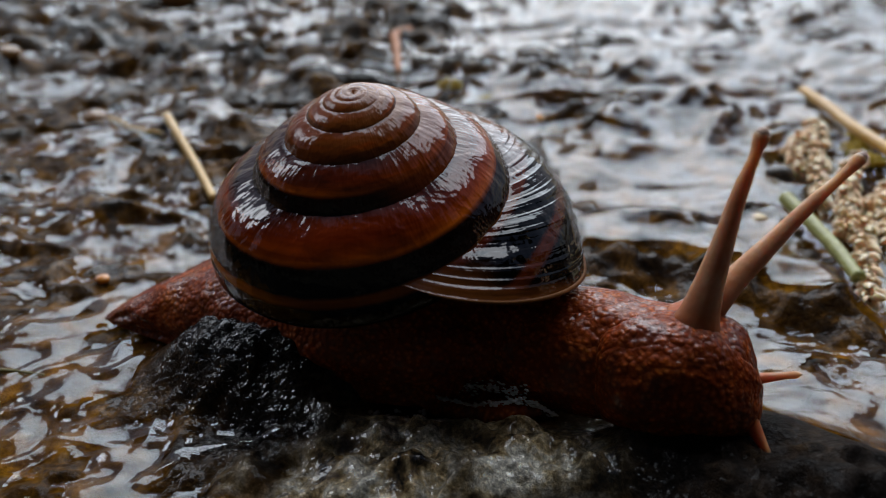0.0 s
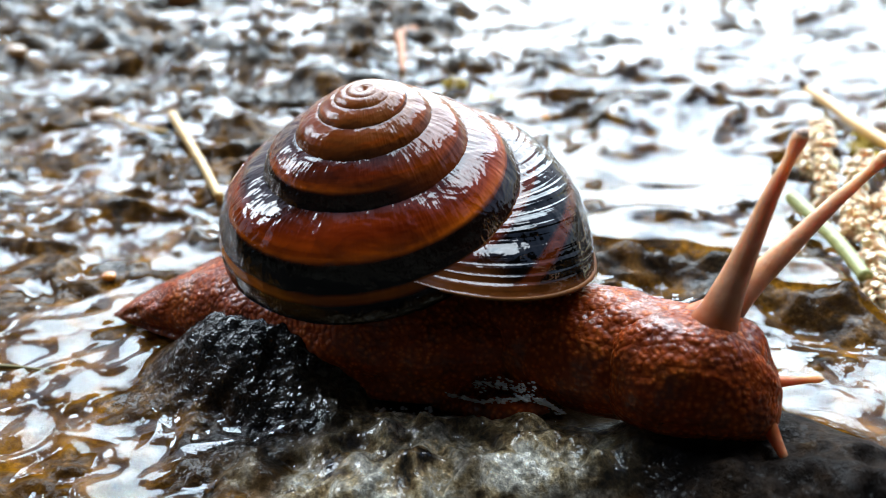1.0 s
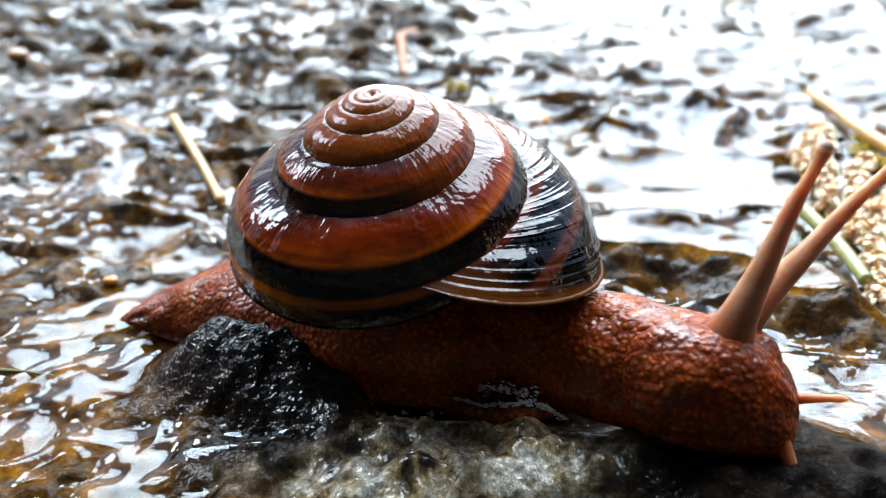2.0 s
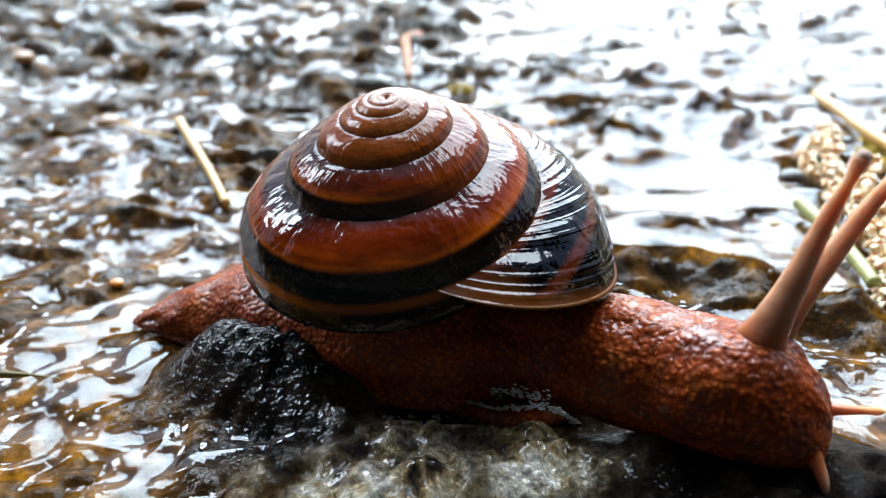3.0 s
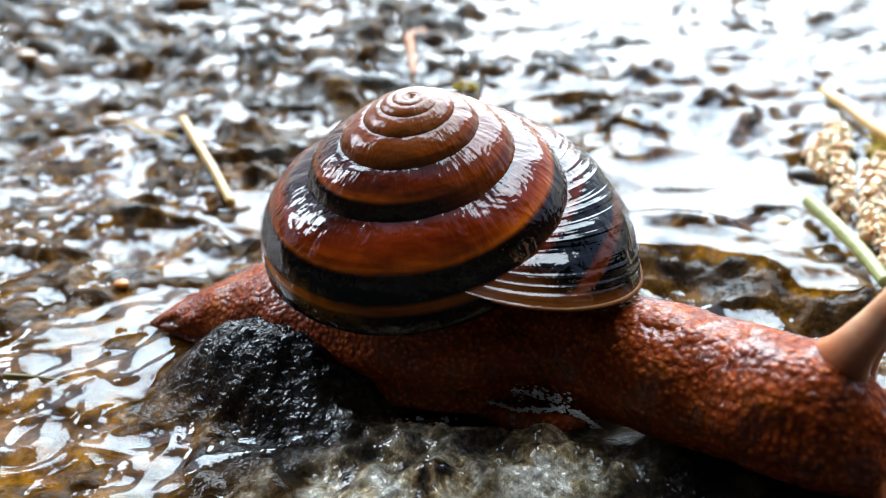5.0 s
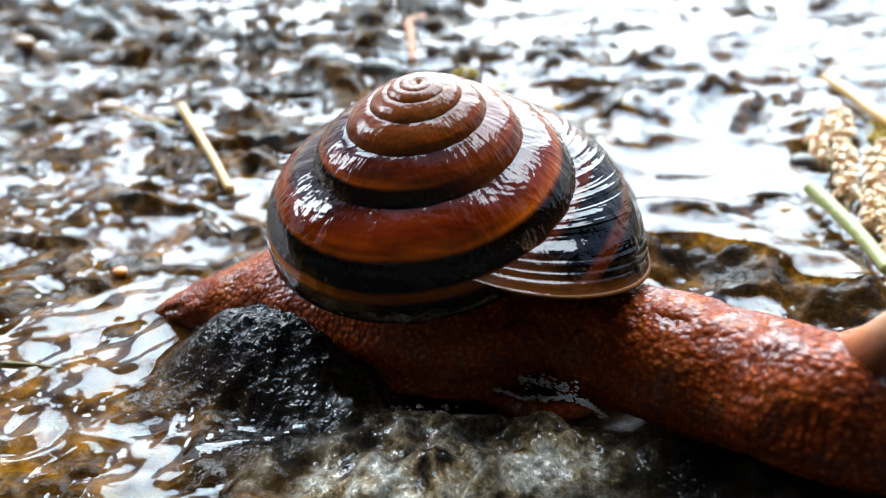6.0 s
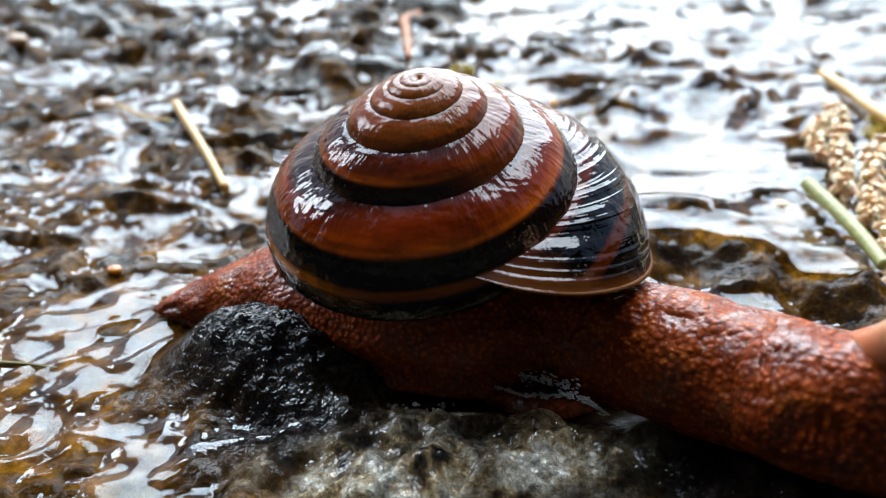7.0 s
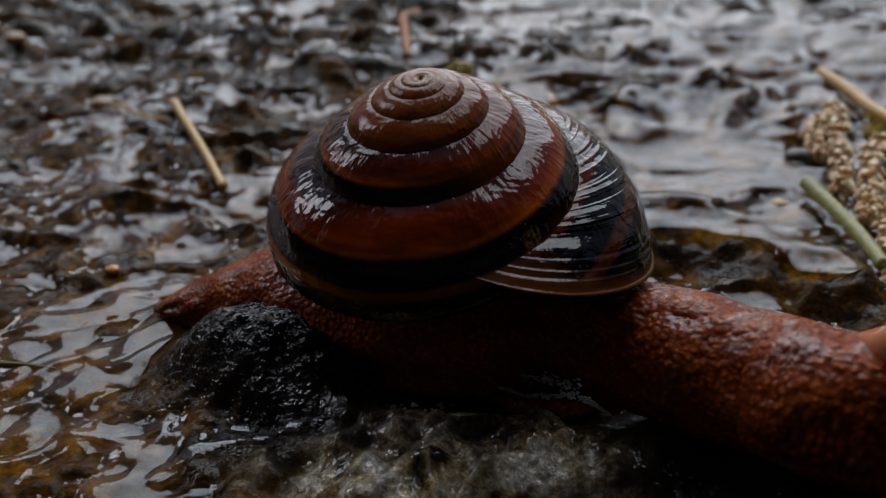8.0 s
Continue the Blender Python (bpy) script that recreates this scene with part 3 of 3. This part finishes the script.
def shell(parent):
    cols = 120
    along = np.concatenate([np.linspace(0, 0.928, 1450, endpoint=False), np.linspace(0.928, 1, 560)])[:, None]
    rows = len(along)
    psi = np.linspace(-np.pi, np.pi, cols)
    P = np.broadcast_to(psi, (rows, cols))
    T = SHELL_TURNS + (mouth(P) - SHELL_TURNS) * along
    G = SHELL_TURNS - T + mouth(P) * smoothstep(0.6, 0.12, T)  # growth lines turn parallel to the mouth
    ribs = 1 + 0.005 * vnoise(G * 60, P * 0.8, 2) + 0.003 * vnoise(G * 150, P * 1.5, 3)
    # sharp growth ribs crowd towards the mouth
    crest = (1 - np.abs(vnoise(G * 105, P * 0.35, 5))) ** 4
    ribs = ribs + 0.0075 * crest * smoothstep(SHELL_TURNS - 0.45, SHELL_TURNS - 0.15, G)
    flare = 1 + 0.012 * np.exp(-(T - mouth(P)) / 0.012)
    v = whorl(T, P, ribs * flare).reshape(-1, 3)
    f = grid_faces(rows, cols)
    me = mesh_from("shell", v, f.tolist())
    uv = me.uv_layers.new(name="UVMap")
    loops = np.zeros(len(me.loops), int)
    me.loops.foreach_get("vertex_index", loops)
    uv.data.foreach_set("uv", np.stack([np.clip((G - SHELL_TURNS + 6.2) / 6.2, 0, 2).ravel()[loops], ((P + np.pi) / (2 * np.pi) - 0.075 * smoothstep(0.30, -0.04, T)).ravel()[loops]], -1).ravel())
    at = me.attributes.new("late", "FLOAT", "POINT")
    at.data.foreach_set("value", smoothstep(0.26, 0.08, T).ravel())
    at = me.attributes.new("rim", "FLOAT", "POINT")
    at.data.foreach_set("value", smoothstep(1.0, 0.15, (T - mouth(P) + 0.008 * vnoise(P * 3, T * 0, 4)) / (0.024 + 0.040 * smoothstep(0.85, 1.12, P))).ravel())
    ob = piece("shell", me, SHELL, parent, "glossy chestnut shell banded black and amber")
    around = np.linspace(-0.40, 1.10, 140)
    edge = whorl(mouth(around), around, 1.008)
    rim = tube(np.concatenate([edge, np.linspace(0.26, 0.10, 140)[:, None]], 1), 140, 12)
    piece("lip", rim, LIP, ob, "pale amber rim of the shell")
    return ob


def stalk(parent, length, thick, name="eye_stalk"):
    st = [(0, 0, -2.4, thick * 2.3), (0, 0, -1.0, thick * 1.8), (0, 0, 0.6, thick * 1.25), (0.1, 0, 2.8, thick * 0.92), (0.15, 0, length * 0.4, thick * 0.66), (0.1, 0.1, length * 0.72, thick * 0.42),
          (0, 0, length * 0.92, thick * 0.32), (0, 0, length * 0.97, thick * 0.40), (0, 0, length, thick * 0.3), (0, 0, length + 0.15, 0.03)]
    if name == "feeler":
        st = [(0, 0, -0.35 * length, thick * 1.3), (0, 0, 0, thick), (0.05, 0, length * 0.35, thick * 0.72), (0.1, 0, length * 0.7, thick * 0.5), (0.1, 0, length * 0.93, thick * 0.42), (0.1, 0, length, thick * 0.1)]
    ob = piece(name, tube(st, 90, 24, name), STALK, parent, "slender pinkish stalk")
    if name == "eye_stalk":
        bm = bmesh.new()
        bmesh.ops.create_icosphere(bm, subdivisions=2, radius=thick * 0.36 * MM)
        me = bpy.data.meshes.new("eye")
        bm.to_mesh(me)
        bm.free()
        eye = piece("eye", me, EYE, ob, "small grey eye spot at the tip")
        eye.location = (0, 0, (length - 0.1) * MM)
    return ob


def froth():
    """A smear of fine slime bubbles in a trail along the side of the neck."""
    rnd = random.Random(11)
    bm = bmesh.new()
    for trail_rows, count, spread in (([(-5.0, -7.3, 1.2), (-2.4, -7.5, 1.5), (0.4, -7.5, 1.8), (2.6, -6.9, 2.2), (4.2, -6.2, 2.4), (6.6, -5.6, 1.4)], 420, 0.15),
                                      ([(-3.0, -6.4, 2.2), (-0.8, -6.3, 2.6), (1.8, -6.2, 3.0), (4.4, -5.9, 3.0)], 170, 0.32)):
        s, arc = spline(trail_rows, 60)
        for _ in range(count):
            p = s[rnd.randrange(60)]
            r = rnd.choice((0.05, 0.07, 0.09, 0.12))
            at = Vector((p[0] + rnd.gauss(0, spread), p[1] + rnd.uniform(-0.05, 0.1), p[2] + rnd.gauss(0, spread))) * MM
            bmesh.ops.create_icosphere(bm, subdivisions=2, radius=r * MM, matrix=Matrix.Translation(at) @ Matrix.Diagonal((1.8, 1.0, 0.8, 1)))
    me = bpy.data.meshes.new("slime")
    bm.to_mesh(me)
    bm.free()
    me.polygons.foreach_set("use_smooth", [True] * len(me.polygons))
    return me


def snail():
    root = tagged(new("snail"), "red-brown snail with a banded chestnut shell crawling over wet stone", "snail")
    sh = shell(root)
    sh.matrix_basis = Matrix.Translation(Vector((-2.89, -7.72, 28.6)) * MM) @ SHELL_TURN
    parts = {"shell": sh}
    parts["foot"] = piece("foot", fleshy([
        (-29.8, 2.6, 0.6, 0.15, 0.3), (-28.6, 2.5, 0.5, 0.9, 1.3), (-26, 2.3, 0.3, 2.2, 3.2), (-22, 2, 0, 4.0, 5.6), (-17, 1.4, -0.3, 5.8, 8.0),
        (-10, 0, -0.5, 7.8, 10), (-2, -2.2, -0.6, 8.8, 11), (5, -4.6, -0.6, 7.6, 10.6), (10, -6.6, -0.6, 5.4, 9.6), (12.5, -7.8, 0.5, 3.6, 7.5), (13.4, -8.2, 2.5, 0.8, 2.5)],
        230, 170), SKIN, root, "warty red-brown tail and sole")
    for i in range(3):
        k = 0.98 - 0.015 * i
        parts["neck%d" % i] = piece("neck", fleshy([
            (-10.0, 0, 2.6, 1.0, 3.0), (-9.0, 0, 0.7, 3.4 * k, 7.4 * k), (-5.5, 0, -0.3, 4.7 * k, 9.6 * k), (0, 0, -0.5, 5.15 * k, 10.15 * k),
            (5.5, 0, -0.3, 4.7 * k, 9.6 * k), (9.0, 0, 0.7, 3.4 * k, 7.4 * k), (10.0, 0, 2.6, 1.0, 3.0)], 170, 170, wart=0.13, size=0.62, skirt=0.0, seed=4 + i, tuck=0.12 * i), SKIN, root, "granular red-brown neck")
    piece("sole_edge", tube([(-10.0, -4.6, 0.2, 0.15), (-7.5, -6.2, 0.4, 0.7), (-3.0, -7.2, 0.5, 1.0), (0.5, -7.2, 0.7, 1.1), (3.0, -6.6, 1.0, 0.9), (5.4, -5.4, 1.3, 0.3)], 90, 24), SKIN, parts["neck0"], "red-brown rim of the sole")
    slime = piece("slime", froth(), MUCUS, parts["neck0"], "whitish frothy slime along the foot")
    slime.visible_shadow = False
    melt = slime.modifiers.new("melt", "REMESH")
    melt.mode, melt.voxel_size, melt.use_smooth_shade = "VOXEL", 0.04 * MM, True
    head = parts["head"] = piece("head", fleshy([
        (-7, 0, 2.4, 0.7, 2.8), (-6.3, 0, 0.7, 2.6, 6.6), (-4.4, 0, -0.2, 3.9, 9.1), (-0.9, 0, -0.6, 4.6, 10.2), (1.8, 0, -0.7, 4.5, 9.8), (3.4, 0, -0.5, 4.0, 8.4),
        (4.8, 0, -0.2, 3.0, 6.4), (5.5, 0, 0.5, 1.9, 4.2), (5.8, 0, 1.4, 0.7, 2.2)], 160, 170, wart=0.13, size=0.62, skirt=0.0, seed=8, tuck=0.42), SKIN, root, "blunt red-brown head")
    parts["stalk_near"] = stalk(head, 15.0, 1.3)
    parts["stalk_far"] = stalk(head, 16.6, 1.22)
    parts["feeler_near"] = stalk(head, 4.0, 0.62, "feeler")
    parts["feeler_far"] = stalk(head, 4.4, 0.55, "feeler")
    return root, parts


SHELL_TURN = Matrix.Rotation(radians(13.6), 4, "X") @ Matrix.Rotation(radians(-5.87), 4, "Y")


# ---- debris ----
def top(x, y):
    """Height of the stone or of the water over it."""
    return max(float(rock(np.array(x), np.array(y))), float(level(np.array(x), np.array(y))))


def lying(points, radius, taper=0.6, lift=0.0):
    """Stations of a stiff stem that lies on the stone or the water at its two ends."""
    a, b = top(*points[0]), top(*points[-1])
    last = max(1, len(points) - 1)
    return [(x, y, a + (b - a) * k / last + radius * 0.7 + lift, radius * (1 - (1 - taper) * k / last)) for k, (x, y) in enumerate(points)]


def stem(name, points, radius, material, label, category, taper=0.6, lift=0.0):
    ob = piece(name, tube(lying(points, radius, taper, lift), 12 * len(points), 10, name), material)
    return tagged(ob, label, category)


def grit(name, x, y, size, material, label, category, seed):
    bm = bmesh.new()
    bmesh.ops.create_icosphere(bm, subdivisions=3, radius=size * MM)
    for v in bm.verts:
        n = noise.noise(v.co * (700 / size) + Vector((seed, 0, 0)))
        v.co *= 1 + 0.35 * n
        v.co.z *= 0.6
    me = bpy.data.meshes.new(name)
    bm.to_mesh(me)
    bm.free()
    me.polygons.foreach_set("use_smooth", [True] * len(me.polygons))
    ob = piece(name, me, material)
    z = max(float(rock(np.array(x), np.array(y))), float(level(np.array(x), np.array(y))) - 0.3 * size)
    ob.location = Vector((x, y, z + size * 0.25)) * MM
    return tagged(ob, label, category)


def moss_tuft(x, y, size, rnd):
    """A low cushion of short pointed shoots."""
    bm = bmesh.new()
    for _ in range(70):
        turn, out = rnd.uniform(0, 2 * math.pi), size * math.sqrt(rnd.random())
        tall = size * rnd.uniform(0.35, 0.7) * (1.1 - 0.7 * out / size)
        lean = Matrix.Rotation(rnd.uniform(-0.5, 0.5), 4, "X") @ Matrix.Rotation(rnd.uniform(-0.5, 0.5), 4, "Y")
        at = Matrix.Translation(Vector((out * math.cos(turn), out * math.sin(turn), tall * 0.45)) * MM)
        bmesh.ops.create_cone(bm, cap_ends=True, segments=6, radius1=size * 0.16 * MM, radius2=size * 0.03 * MM, depth=tall * 1.3 * MM, matrix=at @ lean)
    me = bpy.data.meshes.new("moss_tuft")
    bm.to_mesh(me)
    bm.free()
    me.polygons.foreach_set("use_smooth", [True] * len(me.polygons))
    ob = piece("moss_tuft", me, MOSS)
    ob.location = Vector((x, y, top(x, y) - 0.1 * size)) * MM
    return tagged(ob, "small yellow-green moss cushion on wet stone", "moss")


def scale_mesh():
    """One plump pointed scale leaf, 1 mm long."""
    rows, cols = 7, 8
    v = []
    for i in range(rows):
        t = i / (rows - 1)
        w = 0.31 * math.sin(math.pi * (0.10 + 0.88 * t)) ** 0.7 * (1 - 0.35 * t)
        for j in range(cols):
            a = 2 * math.pi * j / cols
            v.append((t, w * math.cos(a), 0.16 * math.sin(math.pi * t) + 0.6 * w * math.sin(a)))
    f = grid_faces(rows, cols, True).tolist() + [list(range(cols))[::-1], [(rows - 1) * cols + j for j in range(cols)]]
    return mesh_from("scale_leaf", v, f)


def sprig(points, size, count, rnd, lift=0.5):
    """A cypress branchlet: a stem closely set with overlapping scale leaves in four ranks."""
    root = tagged(new("cypress_twig"), "dead tan cypress twig with overlapping scale leaves", "twig", "cypress twigs")
    st = lying(points, 0.35, 0.7, lift)
    origin = Vector(st[0][:3])
    root.location = origin * MM
    piece("stem", tube([(p[0] - origin.x, p[1] - origin.y, p[2] - origin.z, p[3]) for p in st], 12 * len(st), 8), RUST, root)
    s, arc = spline(st, count)
    ahead = np.gradient(s[:, :3], axis=0)
    for i in range(count):
        d = Vector(ahead[i]).normalized()
        side = d.cross(Vector((0, 0, 1))).normalized()
        up = side.cross(d)
        spin = (i % 2) * 45 + rnd.uniform(-35, 35)
        for rank in range(4):
            a = radians(rank * 90 + spin)
            out = side * math.cos(a) + up * math.sin(a)
            aim = (d + out * rnd.uniform(0.35, 1.1)).normalized()
            k = size * rnd.uniform(0.6, 1.35) * (1 - 0.3 * i / count)
            ob = piece("scale_leaf", SCALE_LEAF, TAN, root)
            m = Matrix((aim, out.cross(aim).normalized(), aim.cross(out.cross(aim).normalized()))).transposed().to_4x4()
            ob.matrix_basis = Matrix.Translation((Vector(s[i, :3]) - origin + out * 0.25) * MM) @ m @ Matrix.Diagonal((k, k, k, 1))
    return root


def bubble(x, y, size, material):
    """A small half-sunk air bubble."""
    bm = bmesh.new()
    bmesh.ops.create_uvsphere(bm, u_segments=16, v_segments=10, radius=size * MM)
    me = bpy.data.meshes.new("bubble")
    bm.to_mesh(me)
    bm.free()
    me.polygons.foreach_set("use_smooth", [True] * len(me.polygons))
    ob = piece("bubble", me, material)
    ob.location = Vector((x, y, top(x, y) + size * 0.1)) * MM
    ob.visible_shadow = False
    return tagged(ob, "tiny half-sunk bubble, clear or whitish", "bubble", "bubbles on the water")


def water_drop(x, y, size):
    bm = bmesh.new()
    bmesh.ops.create_uvsphere(bm, u_segments=32, v_segments=16, radius=size * MM)
    for v in bm.verts:
        v.co.z *= 0.55
    me = bpy.data.meshes.new("water_drop")
    bm.to_mesh(me)
    bm.free()
    me.polygons.foreach_set("use_smooth", [True] * len(me.polygons))
    ob = piece("water_drop", me, WATER)
    ob.location = Vector((x, y, top(x, y) + size * 0.2)) * MM
    ob.visible_shadow = False
    return tagged(ob, "domed clear water drop round a stem end", "water drop")


def debris():
    rnd = random.Random(5)
    stem("dry_needle", [(-43.6, 61.6), (-39.3, 53.6), (-34.2, 44.0), (-28.6, 32.6)], 0.75, STRAW, "dry straw-coloured conifer needle lying on wet stone", "needle", 0.8, 0.6)
    stem("rootlet", [(-55.5, 66.5), (-53.0, 64.6), (-49.4, 61.0), (-43.6, 58.5)], 0.34, STRAW, "thin tan rootlet lying on wet stone", "rootlet", 0.8, 0.3)
    stem("stem_scrap", [(-4.3, 141.0), (-7.2, 137.0), (-7.2, 123.0), (-6.2, 105.0), (-5.6, 92.0)], 1.6, RUST, "curled rust-brown stem scrap on wet stone", "stem", 0.35, 1.0)
    stem("green_needle", [(48.2, 28.6), (48.6, 22.0), (48.7, 15.4), (48.2, 9.0)], 1.0, GREEN, "stout grey-green conifer needle", "needle", 0.75, 1.2)
    stem("plant_stem", [(73.0, 79.0), (72.5, 69.0), (71.0, 57.0), (70.6, 48.5), (70.4, 42.0)], 1.1, STRAW, "bent straw-coloured plant stem", "stem", 0.9, 2.0)
    stem("drowned_needle", [(-40.5, -4.7), (-37, -5.3), (-34.2, -6.1)], 0.24, OLIVE, "short olive-brown drowned needle in shallow water", "needle", 0.4, 0.05)
    for x, y, size, seed in ((69.5, 51.0, 2.6, 1), (71.7, 54.3, 2.4, 2), (68.0, 44.5, 2.2, 3), (4.8, 81.0, 2.4, 4), (12.0, 78.5, 1.6, 6)):
        moss_tuft(x, y, size, random.Random(seed))
    grit("grit_grain", 20.6, 67.4, 1.0, AMBER, "amber grain of grit on wet stone", "grit", 7)
    grit("grit_grain", -36.2, 12.5, 0.8, AMBER, "amber grain of grit on wet stone", "grit", 8)
    grit("grit_grain", 44.6, 27.2, 1.0, TAN, "tan grain of grit on wet stone", "grit", 9)
    # dark lump added inside the clear drop to make it look dark
    grit("pebble", 73.0, 76.0, 3.4, DARKLEAF, "dark lump inside the water drop by a plant stem", "pebble", 31)
    grit("leaf_scrap", 53.0, 41.0, 2.2, DARKLEAF, "dark rotten leaf scrap beside a dead twig", "leaf", 33)
    for x, y, size, seed in ((-149.0, 208.0, 6.5, 21), (-84.0, 206.0, 5.5, 22), (-42.5, 190.0, 3.6, 23), (-97.0, 115.0, 2.4, 24), (107.9, 208.0, 6.0, 25), (-61.7, 74.8, 2.2, 26)):
        grit("pebble", x, y, size, OCHRE, "rounded ochre-brown pebble on wet stone", "pebble", seed)
    stem("rootlet", [(19.8, 24.5), (23.5, 25.6), (27.3, 25.2), (31.2, 23.6), (34.6, 20.4)], 0.16, DARKLEAF, "thin dark rootlet floating on shallow water", "rootlet", 0.6, 0.3)
    # whitish bubbles added to stand for the glints along the foot's edge
    for k in range(14):
        bubble(-4.2 + 0.4 * k + rnd.uniform(-0.3, 0.3), -11.6 + rnd.uniform(-0.5, 0.3), rnd.uniform(0.12, 0.28), MUCUS)
    for k in range(16):
        x, y = -31.0 + 0.75 * k + rnd.uniform(-0.5, 0.5), -13.2 + 0.13 * k + rnd.uniform(-0.5, 0.5)
        bubble(x, y, rnd.uniform(0.16, 0.38), WATER)
    sprig([(65.4, 57.8), (61.2, 48.0), (58.0, 40.4), (56.0, 34.8), (54.0, 30.0)], 2.7, 30, rnd, 0.9)
    sprig([(66.6, 44.8), (62.3, 38.8), (58.6, 32.6), (55.8, 26.8), (53.2, 21.6)], 2.5, 28, rnd, 0.9)
    sprig([(64.0, 33.2), (58.5, 26.5), (54.4, 19.5), (51.0, 12.3), (48.4, 6.4)], 2.4, 32, rnd, 0.8)
    sprig([(69.0, 38.0), (64.0, 31.5), (60.0, 24.0), (57.0, 17.0)], 2.4, 24, rnd, 0.7)
    sprig([(60.0, 52.0), (57.0, 46.0), (55.6, 41.0)], 2.4, 12, rnd, 0.7)
    water_drop(71.5, 77.0, 4.2)


ground()
water()
dark_dome()
SNAIL, PARTS = snail()
SCALE_LEAF = scale_mesh()
debris()

# ---- what moves ----
SHELL_ROWS = [(0.0, -2.05), (0.5, -1.95), (1.0, -1.75), (1.5, -1.5), (3.0, -0.75), (3.5, -0.38), (4.0, 0.0), (4.5, 0.28), (6.0, 1.05),
              (6.5, 1.3), (7.0, 1.45), (7.5, 1.58), (8.0, 1.68)]
HEAD_ROWS = [  # seconds, place of the head's middle, bearing
    (0.0, 22.9, -10.8, -10), (0.5, 23.1, -11.0, -11), (1.0, 23.6, -11.3, -13), (1.5, 23.9, -11.9, -17), (3.0, 25.8, -13.2, -24), (3.5, 26.4, -14.1, -27),
    (4.0, 26.9, -14.8, -29), (4.5, 27.6, -15.4, -30), (6.0, 29.4, -17.0, -31), (6.5, 29.9, -17.4, -31), (7.0, 30.1, -17.7, -31),
    (7.5, 30.4, -17.9, -31), (8.0, 30.7, -18.0, -31)]
STALK_ROWS = [  # seconds, the ways in which the two eye stalks point
    (0.0, (0.20, 0.02, 0.96), (0.70, 0.16, 0.68)), (1.0, (0.26, -0.02, 0.94), (0.68, 0.14, 0.66)), (1.5, (0.26, -0.06, 0.94), (0.64, 0.10, 0.68)),
    (3.0, (0.20, -0.20, 0.94), (0.44, -0.04, 0.80)), (3.5, (0.16, -0.26, 0.93), (0.38, -0.10, 0.84)), (4.0, (0.14, -0.30, 0.92), (0.34, -0.16, 0.86)),
    (4.5, (0.16, -0.33, 0.90), (0.34, -0.2, 0.86)), (6.0, (0.22, -0.38, 0.86), (0.36, -0.25, 0.84)), (8.0, (0.24, -0.40, 0.85), (0.36, -0.26, 0.84))]
NEARER = [(0.0, 0.90, 1.6), (1.5, 0.89, 1.6), (3.5, 0.878, 1.1), (4.5, 0.872, 0.9), (8.0, 0.86, 0.5)]  # the share of the way to the eye at which the head stands, and how far it sinks
LOOKOUT = (0.0, -62.0, 42.0)


def between(rows, t):
    for a, b in zip(rows, rows[1:]):
        if t <= b[0]:
            f = (t - a[0]) / (b[0] - a[0])
            return [p + (q - p) * f for p, q in zip(a[1:], b[1:])]
    return list(rows[-1][1:])


def motions():
    walk(SNAIL, [(t, pose(x * MM, 0, 0)) for t, x in SHELL_ROWS])
    head_rows, neck_rows = [], [[], [], []]
    for t, x, y, bearing in HEAD_ROWS:
        k, sunk = between(NEARER, t)
        hx = LOOKOUT[0] + k * (x - LOOKOUT[0]) - between(SHELL_ROWS, t)[0]
        hy, hz = LOOKOUT[1] + k * (y - LOOKOUT[1]), LOOKOUT[2] * (1 - k) - sunk
        ax, ay = 8.0, -5.6
        far = math.hypot(hx - ax, hy - ay)
        lean, climb = math.degrees(math.atan2(hy - ay, hx - ax)), math.degrees(math.atan2(hz, far))
        head_rows.append((t, pose(hx * MM, hy * MM, hz * MM, 0, -0.4 * climb, bearing)))
        for i, f in enumerate((0.18, 0.47, 0.76)):
            bow = 0.9 * math.sin(math.pi * f)
            turn = lean + (bearing - lean) * f * 0.5
            neck_rows[i].append((t, pose((ax + f * (hx - ax)) * MM, (ay + f * (hy - ay) + bow) * MM, f * hz * MM, 0, -climb, turn)))
    walk(PARTS["head"], head_rows)
    for i in range(3):
        walk(PARTS["neck%d" % i], neck_rows[i])
    for key, at, k in (("stalk_near", (1.5, 0.4, 8.8), 1), ("stalk_far", (2.1, 2.8, 8.2), 2)):
        rows = []
        for row in STALK_ROWS:
            bearing = between(HEAD_ROWS, row[0])[2]
            way = Matrix.Rotation(radians(-bearing), 3, "Z") @ Vector(row[k])
            rows.append((row[0], Matrix.Translation(Vector((at[0] - (1 - smoothstep(2.8, 4.2, row[0])), at[1], at[2])) * MM) @ way.to_track_quat("Z", "Y").to_matrix().to_4x4()))
        walk(PARTS[key], rows)
    for key, at, way in (("feeler_near", (4.6, -2.3, 2.6), (0.42, -0.5, -0.75)), ("feeler_far", (4.9, 1.2, 3.6), (0.97, 0.2, 0.02))):
        m = Matrix.Translation(Vector(at) * MM) @ Vector(way).to_track_quat("Z", "Y").to_matrix().to_4x4()
        walk(PARTS[key], [(0.0, m), (8.0, m)])


motions()
